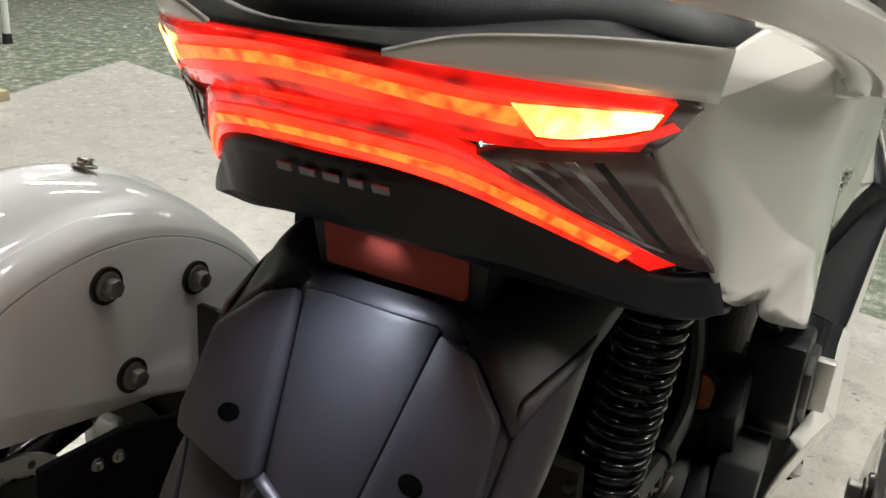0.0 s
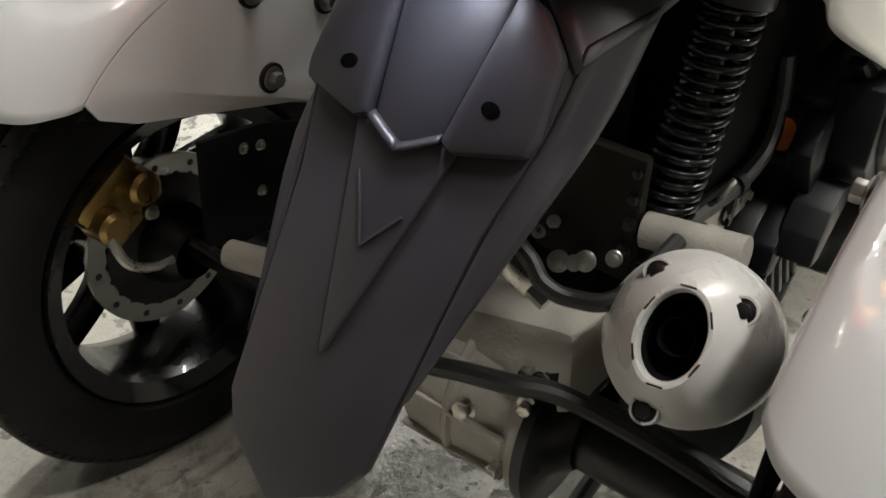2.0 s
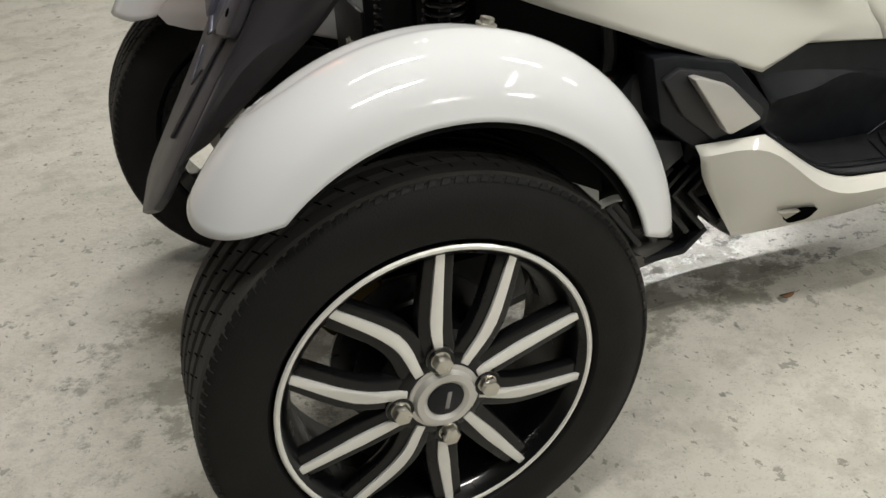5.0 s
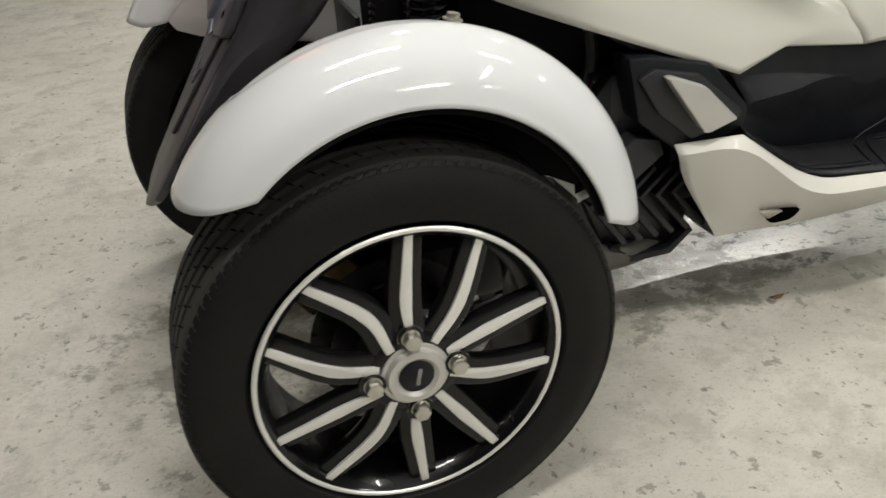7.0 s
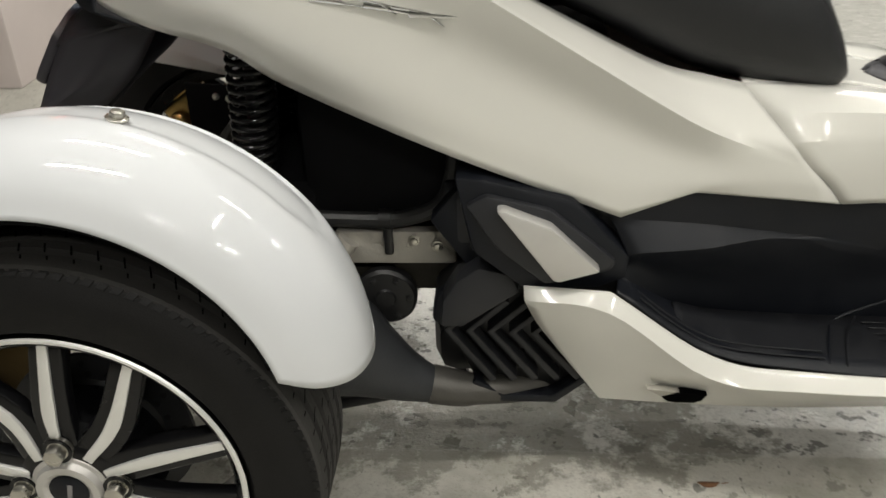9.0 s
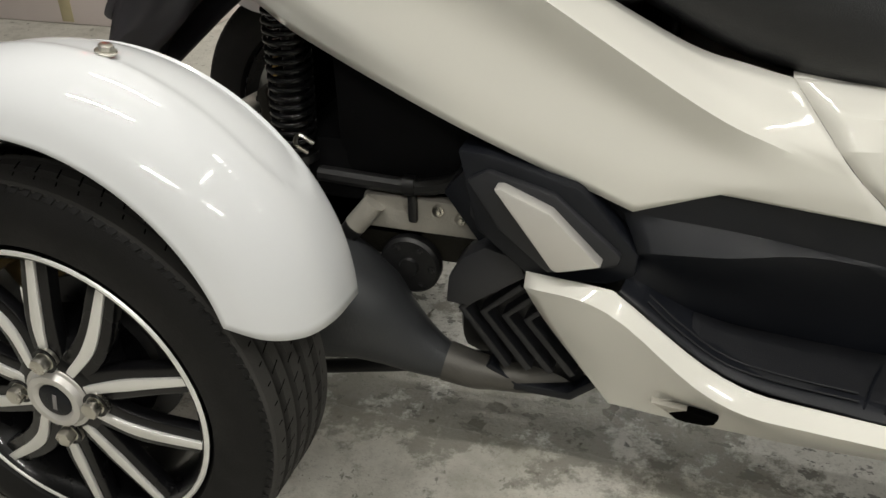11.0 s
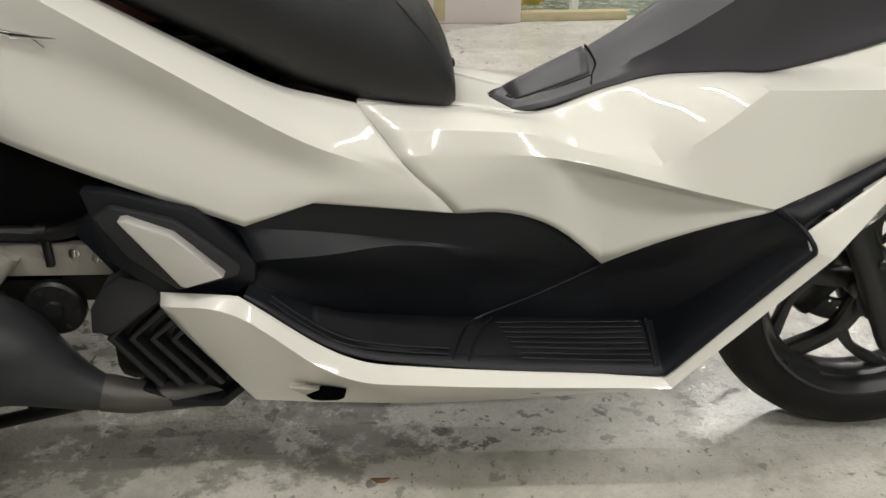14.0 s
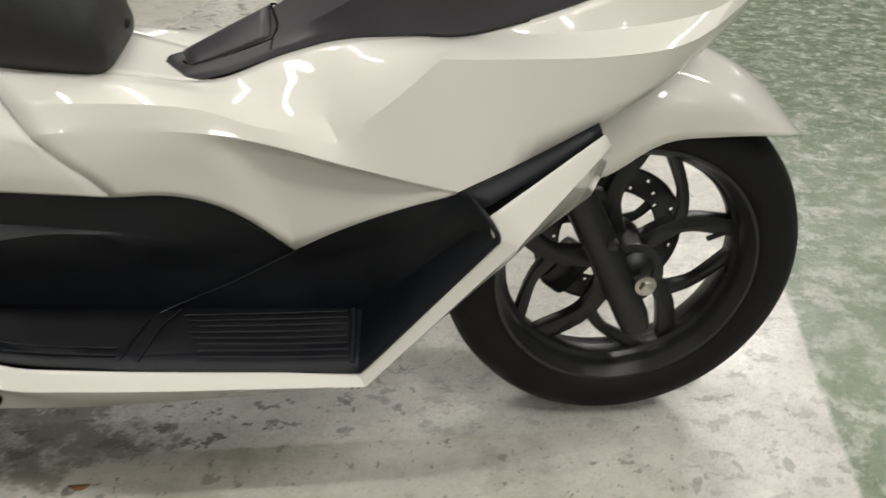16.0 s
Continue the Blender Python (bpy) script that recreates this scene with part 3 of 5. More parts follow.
twin(part("footboard_seam", tube(cubic([(1.055, -0.133, 0.352), (0.97, -0.13, 0.305), (0.885, -0.128, 0.266), (0.862, -0.165, 0.265), (0.845, -0.225, 0.2605)], 4), 0.0018, 6), M_BLACK, trike))
twin(part("footboard_seam", tube(cubic([(0.905, -0.13, 0.268), (0.884, -0.165, 0.2645), (0.866, -0.226, 0.260)], 4), 0.0015, 6), M_MAT, trike))
twin(part("seam_gap", tube(cubic([(0.7257, -0.117, 0.579), (0.7512, -0.139, 0.5525), (0.7757, -0.159, 0.524), (0.8037, -0.1575, 0.491), (0.8267, -0.154, 0.469), (0.8487, -0.1475, 0.441)], 5), 0.0012, 6), M_BLACK, trike))
def on_skirt(outline, y, depth):
    """An inlay that follows the skirt's slanted face."""
    bm = prism([(x, z + 0.016) for x, z in outline], flank(y), depth, 0.001)
    for v in bm.verts:
        v.co.y -= 0.5 * (v.co.z - 0.197)
    return bm


twin(part("skirt_vent", on_skirt([(0.6485, 0.195), (0.657, 0.184), (0.668, 0.181), (0.69, 0.181), (0.699, 0.187), (0.703, 0.203), (0.67, 0.2085)], -0.2105, 0.012), M_VOID, trike))
twin(part("vent_fin", on_skirt([(0.627, 0.2145), (0.6475, 0.1955), (0.668, 0.2088)], -0.2105, 0.011), M_CAST, trike, "pale inner vent fin"))
twin(part("skirt_slit", on_skirt([(0.925, 0.192), (0.96, 0.188), (0.966, 0.184), (0.94, 0.186)], -0.2085, 0.011), M_BLACK, trike))
for off in (0.0, 0.014):
    twin(part("mat_edge", tube(cubic([(0.612, -0.222 + off, 0.354), (0.65, -0.223 + off, 0.322), (0.70, -0.222 + off, 0.2895), (0.76, -0.22 + off, 0.275), (0.84, -0.218 + off, 0.266)], 4), 0.0015, 6), M_MAT, trike))


# seat
def seat():
    rows = []
    for x, zb, zt, w in ((0.10, 0.87, 0.93, 0.09), (0.2, 0.815, 0.93, 0.135), (0.35, 0.748, 0.90, 0.15), (0.46, 0.690, 0.86, 0.148), (0.57, 0.636, 0.83, 0.145), (0.66, 0.590, 0.80, 0.14), (0.74, 0.566, 0.76, 0.128), (0.80, 0.558, 0.705, 0.115), (0.838, 0.556, 0.64, 0.1), (0.852, 0.565, 0.60, 0.085)):
        zc, h = (zb + zt) / 2, (zt - zb) / 2
        ring = []
        for k in range(24):
            a = 2 * math.pi * k / 24
            c, s = math.cos(a), math.sin(a)
            p = 0.55
            wide = 1.0 if s < 0 else 1 - 0.25 * s
            ring.append((x, w * wide * math.copysign(abs(c) ** p, c), zc + h * math.copysign(abs(s) ** p, s)))
        rows.append(ring + ring[:1])
    bm = loft(rows, 1, 4)
    bmesh.ops.holes_fill(bm, edges=[e for e in bm.edges if e.is_boundary])
    return bm


part("seat", seat(), M_VINYL, trike, "stitched black vinyl dual seat", 50)
twin(part("seat_seam", tube(cubic([(0.70, -0.108, 0.755), (0.735, -0.103, 0.737), (0.769, -0.097, 0.71), (0.795, -0.0985, 0.682), (0.82, -0.0935, 0.648), (0.843, -0.087, 0.606)], 5), 0.0016, 6), M_VINYL, trike, "raised seat cover seam"))
part("seat_hinge", block((0.846, 0.04, 0.588), (0.024, 0.022, 0.012), 0.005), M_BLACK, trike)


# black centre console in front of the seat
def console():
    edge = [(0.903, -0.004, 0.547), (0.934, -0.05, 0.541), (0.984, -0.058, 0.556), (1.06, -0.064, 0.584), (1.12, -0.07, 0.601), (1.2, -0.085, 0.609), (1.277, -0.098, 0.616), (1.412, -0.138, 0.674), (1.52, -0.148, 0.738)]
    lip = [(0.904, -0.004, 0.553), (0.932, -0.046, 0.549), (0.983, -0.053, 0.563), (1.058, -0.06, 0.592), (1.12, -0.067, 0.611), (1.2, -0.082, 0.625), (1.277, -0.094, 0.64), (1.41, -0.13, 0.70), (1.515, -0.142, 0.77)]
    ridge = [(0.909, -0.003, 0.557), (0.938, -0.039, 0.5555), (0.985, -0.044, 0.572), (1.045, -0.048, 0.596), (1.111, -0.058, 0.632), (1.17, -0.07, 0.672), (1.25, -0.084, 0.735), (1.36, -0.098, 0.83), (1.45, -0.11, 0.93)]
    top = [(0.911, 0, 0.558), (0.953, 0, 0.568), (0.99, 0, 0.588), (1.04, 0, 0.619), (1.1, 0, 0.658), (1.17, 0, 0.712), (1.24, 0, 0.768), (1.36, 0, 0.87), (1.45, 0, 0.99)]
    m = lambda row: [(x, -y, z) for x, y, z in row]
    return loft([edge, lip, ridge, top, m(ridge), m(lip), m(edge)], 6, 4, sharp={0: (1,), 1: (1,)}, crease=(1, 2, 4, 5))


con = part("console", console(), M_FLAP, trike, "dark grey plastic centre console", 25, 0.004)
LID = [(0.937, -0.0365, 0.5585), (0.985, -0.041, 0.5755), (1.034, -0.0435, 0.5955)]
LID_TOP = [(0.924, 0, 0.5635), (0.985, 0, 0.5955), (1.031, 0, 0.6195)]
LID_MID = [(0.45 * a[0] + 0.55 * b[0], 0.58 * a[1], 0.3 * a[2] + 0.7 * b[2]) for a, b in zip(LID, LID_TOP)]
flip = lambda row: [(x, -y, z) for x, y, z in row]
part("fuel_lid", loft([LID, LID_MID, LID_TOP, flip(LID_MID), flip(LID)], 4, 4), M_FLAP, con, "grey fuel filler lid", 30, 0.002)
for s in (-1, 1):
    part("lid_gap", tube(cubic([(0.926, s * 0.022, 0.5590), (0.939, s * 0.0385, 0.5550), (0.985, s * 0.0435, 0.5735), (1.036, s * 0.0465, 0.594), (1.042, s * 0.036, 0.6065), (1.038, s * 0.02, 0.617), (1.034, 0, 0.6225)], 4, (1, 3)), 0.0013, 6), M_VOID, con)
    part("lid_gap", tube([(1.037, s * 0.047, 0.5945), (1.034, s * 0.0585, 0.5845)], 0.0012, 6), M_VOID, con)


# tail
def lens_x(y, z):
    return -0.135 + 3.5 * y * y + 0.5 * (0.80 - z)


def lens(top, bottom, proud, both=True):
    up = [(lens_x(y, z) - proud, -y, z) for y, z in top]
    dn = [(lens_x(y, z) - proud, -y, z) for y, z in bottom]
    if both:
        up = [(x, -y, z) for x, y, z in up[:0:-1]] + up
        dn = [(x, -y, z) for x, y, z in dn[:0:-1]] + dn
    return loft([up, dn], 5, 4)


light = part("tail_light", lens([(0, 0.828), (0.05, 0.826), (0.1, 0.821), (0.149, 0.8135)], [(0, 0.80), (0.05, 0.797), (0.09, 0.791), (0.136, 0.79)], 0.0), M_RED, trike, "lit red tail light with bright light bars", 40, 0.008)
part("lower_lens", lens([(0, 0.80), (0.05, 0.797), (0.075, 0.786), (0.152, 0.722)], [(0, 0.776), (0.05, 0.773), (0.085, 0.762), (0.14, 0.719)], 0.0), M_RED, light, "", 40, 0.008)
twin(part("indicator_lens", lens([(0.076, 0.786), (0.09, 0.7905), (0.115, 0.7895), (0.14, 0.789)], [(0.10, 0.765), (0.125, 0.745), (0.152, 0.722), (0.169, 0.714)], 0.0005, False), M_CLEAR, light, "smoked clear indicator lens", 40, 0.008))
twin(part("lens_tip", lens([(0.1485, 0.8135), (0.153, 0.813), (0.158, 0.812)], [(0.1355, 0.79), (0.14, 0.79), (0.148, 0.797)], 0.0002, False), M_CLEAR, light, "smoked lens tip", 40, 0.008))
for k in range(4):
    f0, f1 = 0.12 + 0.21 * k, 0.20 + 0.21 * k
    ya, yb, za = 0.084 + 0.05 * f0, 0.084 + 0.05 * f1, 0.783
    yc, yd = 0.105 + 0.058 * f0, 0.105 + 0.058 * f1
    zc, zd = 0.765 - 0.045 * f0, 0.765 - 0.045 * f1
    twin(part("lens_flute", lens([(ya, za), ((ya + yb) / 2, za), (yb, za)], [(yc, zc), ((yc + yd) / 2, (zc + zd) / 2), (yd, zd)], 0.006, False), (M_DISC, M_CLEAR, M_DISC, M_DARK)[k], light, "silvery reflector flute", 40, 0.001))
# wider red strips behind the bars paint in their halo
part("light_halo", lens([(0, 0.8255), (0.05, 0.8215), (0.08, 0.816), (0.1, 0.8135)], [(0, 0.809), (0.05, 0.8035), (0.08, 0.798), (0.1, 0.794)], 0.0055), M_HALO, light, "red strip imitating the light bar's halo")
part("light_bar", lens([(0, 0.821), (0.05, 0.816), (0.08, 0.811), (0.1, 0.809)], [(0, 0.8155), (0.05, 0.810), (0.08, 0.8035), (0.1, 0.799)], 0.007), M_LED, light, "glowing orange light bar")
twin(part("hot_spot", lens([(0.094, 0.8115), (0.115, 0.8105), (0.13, 0.8095), (0.147, 0.808)], [(0.102, 0.796), (0.115, 0.7955), (0.13, 0.798), (0.143, 0.801)], 0.008, False), M_HOT, light, "glaring yellow light cluster"))
twin(part("hot_rim", lens([(0.1, 0.7945), (0.12, 0.7945), (0.135, 0.797), (0.15, 0.804)], [(0.105, 0.791), (0.122, 0.791), (0.138, 0.793), (0.153, 0.800)], 0.007, False), M_HALO, light))
part("lower_halo", lens([(0, 0.791), (0.05, 0.787), (0.078, 0.778), (0.138, 0.733)], [(0, 0.777), (0.05, 0.771), (0.08, 0.759), (0.13, 0.7245)], 0.0055), M_HALO, light, "red strip imitating the light bar's halo")
part("lower_light_bar", lens([(0, 0.7855), (0.05, 0.781), (0.079, 0.7715), (0.136, 0.7305)], [(0, 0.7815), (0.05, 0.7765), (0.08, 0.765), (0.132, 0.7265)], 0.007), M_LED, light, "glowing orange light bar")


def tail_panel():
    a = [(lens_x(y, z) + 0.002, -y, z) for y, z in ((0, 0.829), (0.05, 0.827), (0.1, 0.822), (0.16, 0.812))]
    b = [(-0.143, 0, 0.834), (-0.121, -0.055, 0.836), (-0.072, -0.112, 0.843), (-0.01, -0.16, 0.832)]
    full = lambda r: [(x, -y, z) for x, y, z in r[:0:-1]] + r
    return loft([full(a), full(b)], 5, 4)


def tail_side_panel():
    a = [(lens_x(y, z) - 0.002, -y, z) for y, z in ((0.046, 0.8275), (0.075, 0.825), (0.105, 0.8215), (0.135, 0.8175), (0.164, 0.8125))]
    b = [(lens_x(y, z) - d, -y, z) for y, z, d in ((0.046, 0.8285, 0.002), (0.075, 0.8375, 0.003), (0.105, 0.8405, 0.002), (0.135, 0.8405, 0.0), (0.166, 0.8365, -0.012))]
    return loft([a, b], 5, 4)


def under_tail():
    a = [(lens_x(y, z) + 0.001, -y, z) for y, z in ((0, 0.775), (0.05, 0.772), (0.085, 0.761), (0.14, 0.718), (0.17, 0.712))]
    b = [(-0.105, 0, 0.735), (-0.10, -0.05, 0.732), (-0.075, -0.09, 0.722), (-0.015, -0.155, 0.692), (0.01, -0.178, 0.69)]
    c = [(-0.06, 0, 0.715), (-0.055, -0.05, 0.712), (-0.035, -0.095, 0.7), (0.03, -0.15, 0.672), (0.06, -0.175, 0.672)]
    d = [(0.06, 0, 0.70), (0.06, -0.05, 0.69), (0.07, -0.095, 0.68), (0.10, -0.14, 0.66), (0.12, -0.168, 0.655)]
    full = lambda r: [(x, -y, z) for x, y, z in r[:0:-1]] + r
    return loft([full(a), full(b), full(c), full(d)], 5, 4, crease=(1,))


def tail_top():
    a = [(-0.143, 0, 0.834), (-0.121, -0.055, 0.836), (-0.072, -0.112, 0.843), (-0.01, -0.16, 0.832), (0.12, -0.17, 0.838)]
    b = [(-0.07, 0, 0.885), (-0.06, -0.05, 0.882), (-0.03, -0.095, 0.872), (0.05, -0.13, 0.862), (0.14, -0.14, 0.85)]
    full = lambda r: [(x, -y, z) for x, y, z in r[:0:-1]] + r
    return loft([full(a), full(b)], 4, 3)


part("tail_panel", tail_panel(), M_BLACK, trike, "", 40, 0.003)
twin(part("tail_side_panel", tail_side_panel(), M_PEARL, trike, "pearl white pointed tail panel", 40, 0.003))
ut = part("under_tail", under_tail(), M_BLACK, trike, "black plastic under-tail moulding", 40, 0.003)
part("tail_top", tail_top(), M_BLACK, trike, "", 40, 0.003)
for k, w in enumerate((0.011, 0.012, 0.012, 0.011, 0.012)):
    part("maker_mark", block((-0.1195, 0.0205 - 0.0138 * k, 0.7605), (0.0015, w * 0.75, 0.0046), 0.0004, (0, -24, 0)), M_EMBLEM, ut, "pale grey plain mark")


def grab_rail():
    path = cubic([(-0.155, 0, 0.885), (-0.14, -0.085, 0.881), (-0.098, -0.163, 0.868), (-0.05, -0.192, 0.857), (0.0, -0.212, 0.843), (0.05, -0.222, 0.828), (0.092, -0.222, 0.815)], 6)
    full = [Vector((p.x, -p.y, p.z)) for p in path[:0:-1]] + path
    bm = bmesh.new()
    rings = []
    for i, p in enumerate(full):
        d = (full[min(i + 1, len(full) - 1)] - full[max(i - 1, 0)]).normalized()
        side = d.cross(Vector((0, 0, 1))).normalized()
        up = side.cross(d)
        rings.append([bm.verts.new(p + side * (0.02 * c) + up * (0.011 * s)) for c, s in ((-1, -0.5), (-0.7, -1), (0.7, -1), (1, -0.4), (1, 0.4), (0.6, 1), (-0.6, 1), (-1, 0.5))])
    for a, b in zip(rings, rings[1:]):
        for k in range(8):
            bm.faces.new((a[k], a[(k + 1) % 8], b[(k + 1) % 8], b[k]))
    bm.faces.new(rings[0][::-1])
    bm.faces.new(rings[-1])
    bmesh.ops.recalc_face_normals(bm, faces=bm.faces[:])
    return bm


part("grab_rail", grab_rail(), M_PEARL, trike, "pearl white pillion grab rail", 50)
twin(part("rail_foot", block((0.105, -0.205, 0.815), (0.04, 0.03, 0.03), 0.008), M_PEARL, trike))


# maker's emblem on the flank: plain chrome strokes
def emblem_stroke(x0, z0, x1, z1, t):
    dx, dz = x1 - x0, z1 - z0
    l = math.hypot(dx, dz)
    nx, nz = -dz / l * t / 2, dx / l * t / 2
    bm = prism([(x0 - nx, z0 - nz), (x1 - nx * 0.3, z1 - nz * 0.3), (x1 + nx * 0.3, z1 + nz * 0.3), (x0 + nx, z0 + nz)], flank(-0.203), 0.0095, 0.0008)
    twin(part("emblem_stroke", bm, M_CHROME, trike, "chrome emblem stroke"))


for stroke in ((0.224, 0.7155, 0.268, 0.7125, 0.0045), (0.232, 0.7195, 0.300, 0.7075, 0.0035), (0.252, 0.7085, 0.312, 0.6985, 0.0045), (0.276, 0.7115, 0.292, 0.701, 0.003), (0.296, 0.7085, 0.345, 0.6975, 0.0035), (0.308, 0.7005, 0.362, 0.6895, 0.005), (0.326, 0.7015, 0.342, 0.6905, 0.003), (0.336, 0.6985, 0.376, 0.6915, 0.0035), (0.354, 0.6905, 0.41, 0.6865, 0.0065), (0.378, 0.687, 0.39, 0.677, 0.003)):
    emblem_stroke(*stroke)


# number-plate carrier and long mudflap
SLOPE = math.atan2(0.64, 1.0)
CARRIER = Matrix.Translation((-0.125, 0, 0.561)) @ Matrix(((0, math.sin(SLOPE), -math.cos(SLOPE), 0), (-1, 0, 0, 0), (0, math.cos(SLOPE), math.sin(SLOPE), 0), (0, 0, 0, 1)))
UP = 1 / math.cos(SLOPE)


def on_flap(points, lift):
    """Outline (offset to the right flank, height above ground) on the mudflap's slope, lifted off it."""
    return [(u, (h - 0.561) * UP) for u, h in points], CARRIER @ Matrix.Translation((0, 0, lift))


def both_sides(half):
    return half + [(-u, h) for u, h in half[::-1]]


half = [(0.05, 0.357), (0.066, 0.38), (0.08, 0.527), (0.096, 0.59), (0.1, 0.632), (0.062, 0.662)]
o, m = on_flap([(0.0, 0.331)] + both_sides(half), -0.012)
flap = part("mudflap", prism(o, m, 0.012, 0.003), M_FLAP, trike, "long grey plastic mudflap with number plate carrier", 30)
o, m = on_flap(both_sides([(0.002, 0.43), (0.042, 0.562), (0.045, 0.57)]), 0.0)
part("flap_spine", prism(o, m, 0.0055, 0.0025), M_FLAP, flap, "", 30)
for s in (-1, 1):
    o, m = on_flap([(s * u, h) for u, h in ((0.031, 0.570), (0.042, 0.566), (0.094, 0.578), (0.097, 0.59), (0.094, 0.634), (0.07, 0.656), (0.0475, 0.664))], 0.0)
    part("flap_lobe", prism(o, m, 0.015, 0.005), M_FLAP, flap, "", 30)
    hole = lathe([(0, 0.0001), (0.0002, 0.0072), (0.0, 0.0076)], (0, 0, 0), "z", 20, closed=False)
    bmesh.ops.scale(hole, vec=(1.0, 0.72, 1.0), verts=hole.verts[:])
    bmesh.ops.rotate(hole, matrix=Matrix.Rotation(radians(-12 * s), 3, "Z"), verts=hole.verts[:])
    bmesh.ops.transform(hole, matrix=CARRIER @ Matrix.Translation((s * 0.0605, (0.5955 - 0.561) * UP, 0.0155)), verts=hole.verts[:])
    part("bolt_hole", hole, M_VOID, flap, "empty dark plate bolt hole")
    cheek = loft([[(-0.215, -s * 0.07, 0.415), (-0.14, -s * 0.083, 0.532), (-0.1, -s * 0.098, 0.597), (-0.07, -s * 0.10, 0.645)], [(-0.20, -s * 0.073, 0.43), (-0.12, -s * 0.104, 0.54), (-0.05, -s * 0.11, 0.592), (0.0, -s * 0.112, 0.659)], [(-0.17, -s * 0.06, 0.44), (-0.07, -s * 0.085, 0.53), (0.0, -s * 0.09, 0.59), (0.05, -s * 0.1, 0.66)]], 4, 4)
    part("flap_cheek", cheek, M_FLAP, flap, "", 30, 0.004)
    gusset = loft([[(-0.05, -s * 0.05, 0.668), (-0.07, -s * 0.075, 0.655), (-0.083, -s * 0.1, 0.63)], [(-0.005, -s * 0.06, 0.688), (-0.02, -s * 0.092, 0.676), (-0.012, -s * 0.113, 0.65)], [(0.05, -s * 0.07, 0.692), (0.045, -s * 0.102, 0.682), (0.05, -s * 0.116, 0.664)]], 4, 4)
    part("flap_gusset", gusset, M_FLAP, flap, "", 30, 0.004)
o, m = on_flap(both_sides([(0.002, 0.559), (0.03, 0.572), (0.0465, 0.666)]), 0.0)
part("flap_centre", prism(o, m, 0.0088, 0.005), M_FLAP, flap, "", 30)
for s in (-1, 1):
    rows = [[CARRIER @ Vector((s * u, (h - 0.561) * UP, l)) for u, h in edge] for l, edge in ((0.0125, ((0.0, 0.5555), (0.016, 0.5625), (0.031, 0.5695))), (0.0075, ((0.0, 0.5615), (0.0155, 0.568), (0.0295, 0.5745))))]
    part("flap_bevel", loft(rows, 3, 2), M_FLAP, flap, "", 30, 0.002)
for line in ([(0.0, 0.4965), (0.0235, 0.5215), (0.0225, 0.5228), (-0.001, 0.4985)], [(0.0, 0.4965), (-0.001, 0.4985), (-0.0238, 0.5395), (-0.0252, 0.5385)]):
    o, m = on_flap(line, 0.0042)
    part("flap_chevron", prism(o, m, 0.004, 0.0005), M_FLAP, flap, "", 30)

REF = Matrix.Translation((-0.05, -0.005, 0.696)) @ Matrix(((0, 0, -1, 0), (-1, 0, 0, 0), (0, 1, 0, 0), (0, 0, 0, 1))) @ Matrix.Rotation(radians(8), 4, "X")
part("reflector_box", prism([(-0.055, -0.026), (0.055, -0.026), (0.062, 0.03), (-0.062, 0.03)], REF @ Matrix.Translation((0, 0, -0.045)), 0.043, 0.004), M_BLACK, flap, "", 30)
part("rear_reflector", prism([(-0.0465, -0.015), (0.0465, -0.015), (0.0475, 0.015), (-0.0475, 0.015)], REF @ Matrix.Translation((0, 0, -0.003)), 0.006, 0.0025), M_REFLECTOR, flap, "dull red rectangular reflector", 30)
part("plate_lamp", block((-0.082, 0, 0.7285), (0.012, 0.05, 0.006), 0.002, (0, 20, 0)), M_LAMP, flap, "small white number plate lamp")
plate_light = bpy.data.lights.new("plate_light", "AREA")
plate_light.shape, plate_light.size, plate_light.size_y, plate_light.energy, plate_light.color = "RECTANGLE", 0.02, 0.06, 0.26, (0.8, 0.86, 1.0)
plate_light.spread = radians(108)
new("plate_light", plate_light).matrix_world = look((-0.086, 0, 0.722), (-0.14, 0, 0.56))
part("carrier_neck", loft([[(-0.02, 0.075, 0.68), (-0.045, 0.04, 0.675), (-0.045, -0.04, 0.675), (-0.02, -0.075, 0.68)], [(-0.05, 0.07, 0.655), (-0.066, 0.05, 0.655), (-0.066, -0.05, 0.655), (-0.05, -0.07, 0.655)]], 3, 2), M_FLAP, flap, "", 30, 0.004)


# wheels
def tyre_profile(width, r_out, r_bead, grooves, flatness=0.8):
    w = width / 2
    pts = [(-w * 0.72, r_bead), (-w * 0.92, r_bead + 0.012), (-w, (r_out + r_bead) / 2), (-w * 0.95, r_out - 0.022), (-w * 0.86, r_out - 0.008)]
    tread = w * flatness
    pts += [(-tread, r_out - 0.006), (-tread * 0.96, r_out - 0.0105), (tread * 0.96, r_out - 0.0105), (tread, r_out - 0.006)]
    pts += [(-a, r) for a, r in pts[4::-1]]
    return pts


def tread_profile(width, r_out, grooves, flatness=0.8):
    tread = width / 2 * flatness
    pts = [(-tread * 1.06, r_out - 0.012), (-tread * 1.05, r_out - 0.0045), (-tread, r_out - 0.0022)]
    for g in grooves:
        c, h = g * tread, 0.0056
        pts += [(c - h, r_out - 0.0008), (c - h * 0.75, r_out - 0.010), (c + h * 0.75, r_out - 0.010), (c + h, r_out - 0.0008)]
    return pts + [(tread, r_out - 0.0022), (tread * 1.05, r_out - 0.0045), (tread * 1.06, r_out - 0.012)]


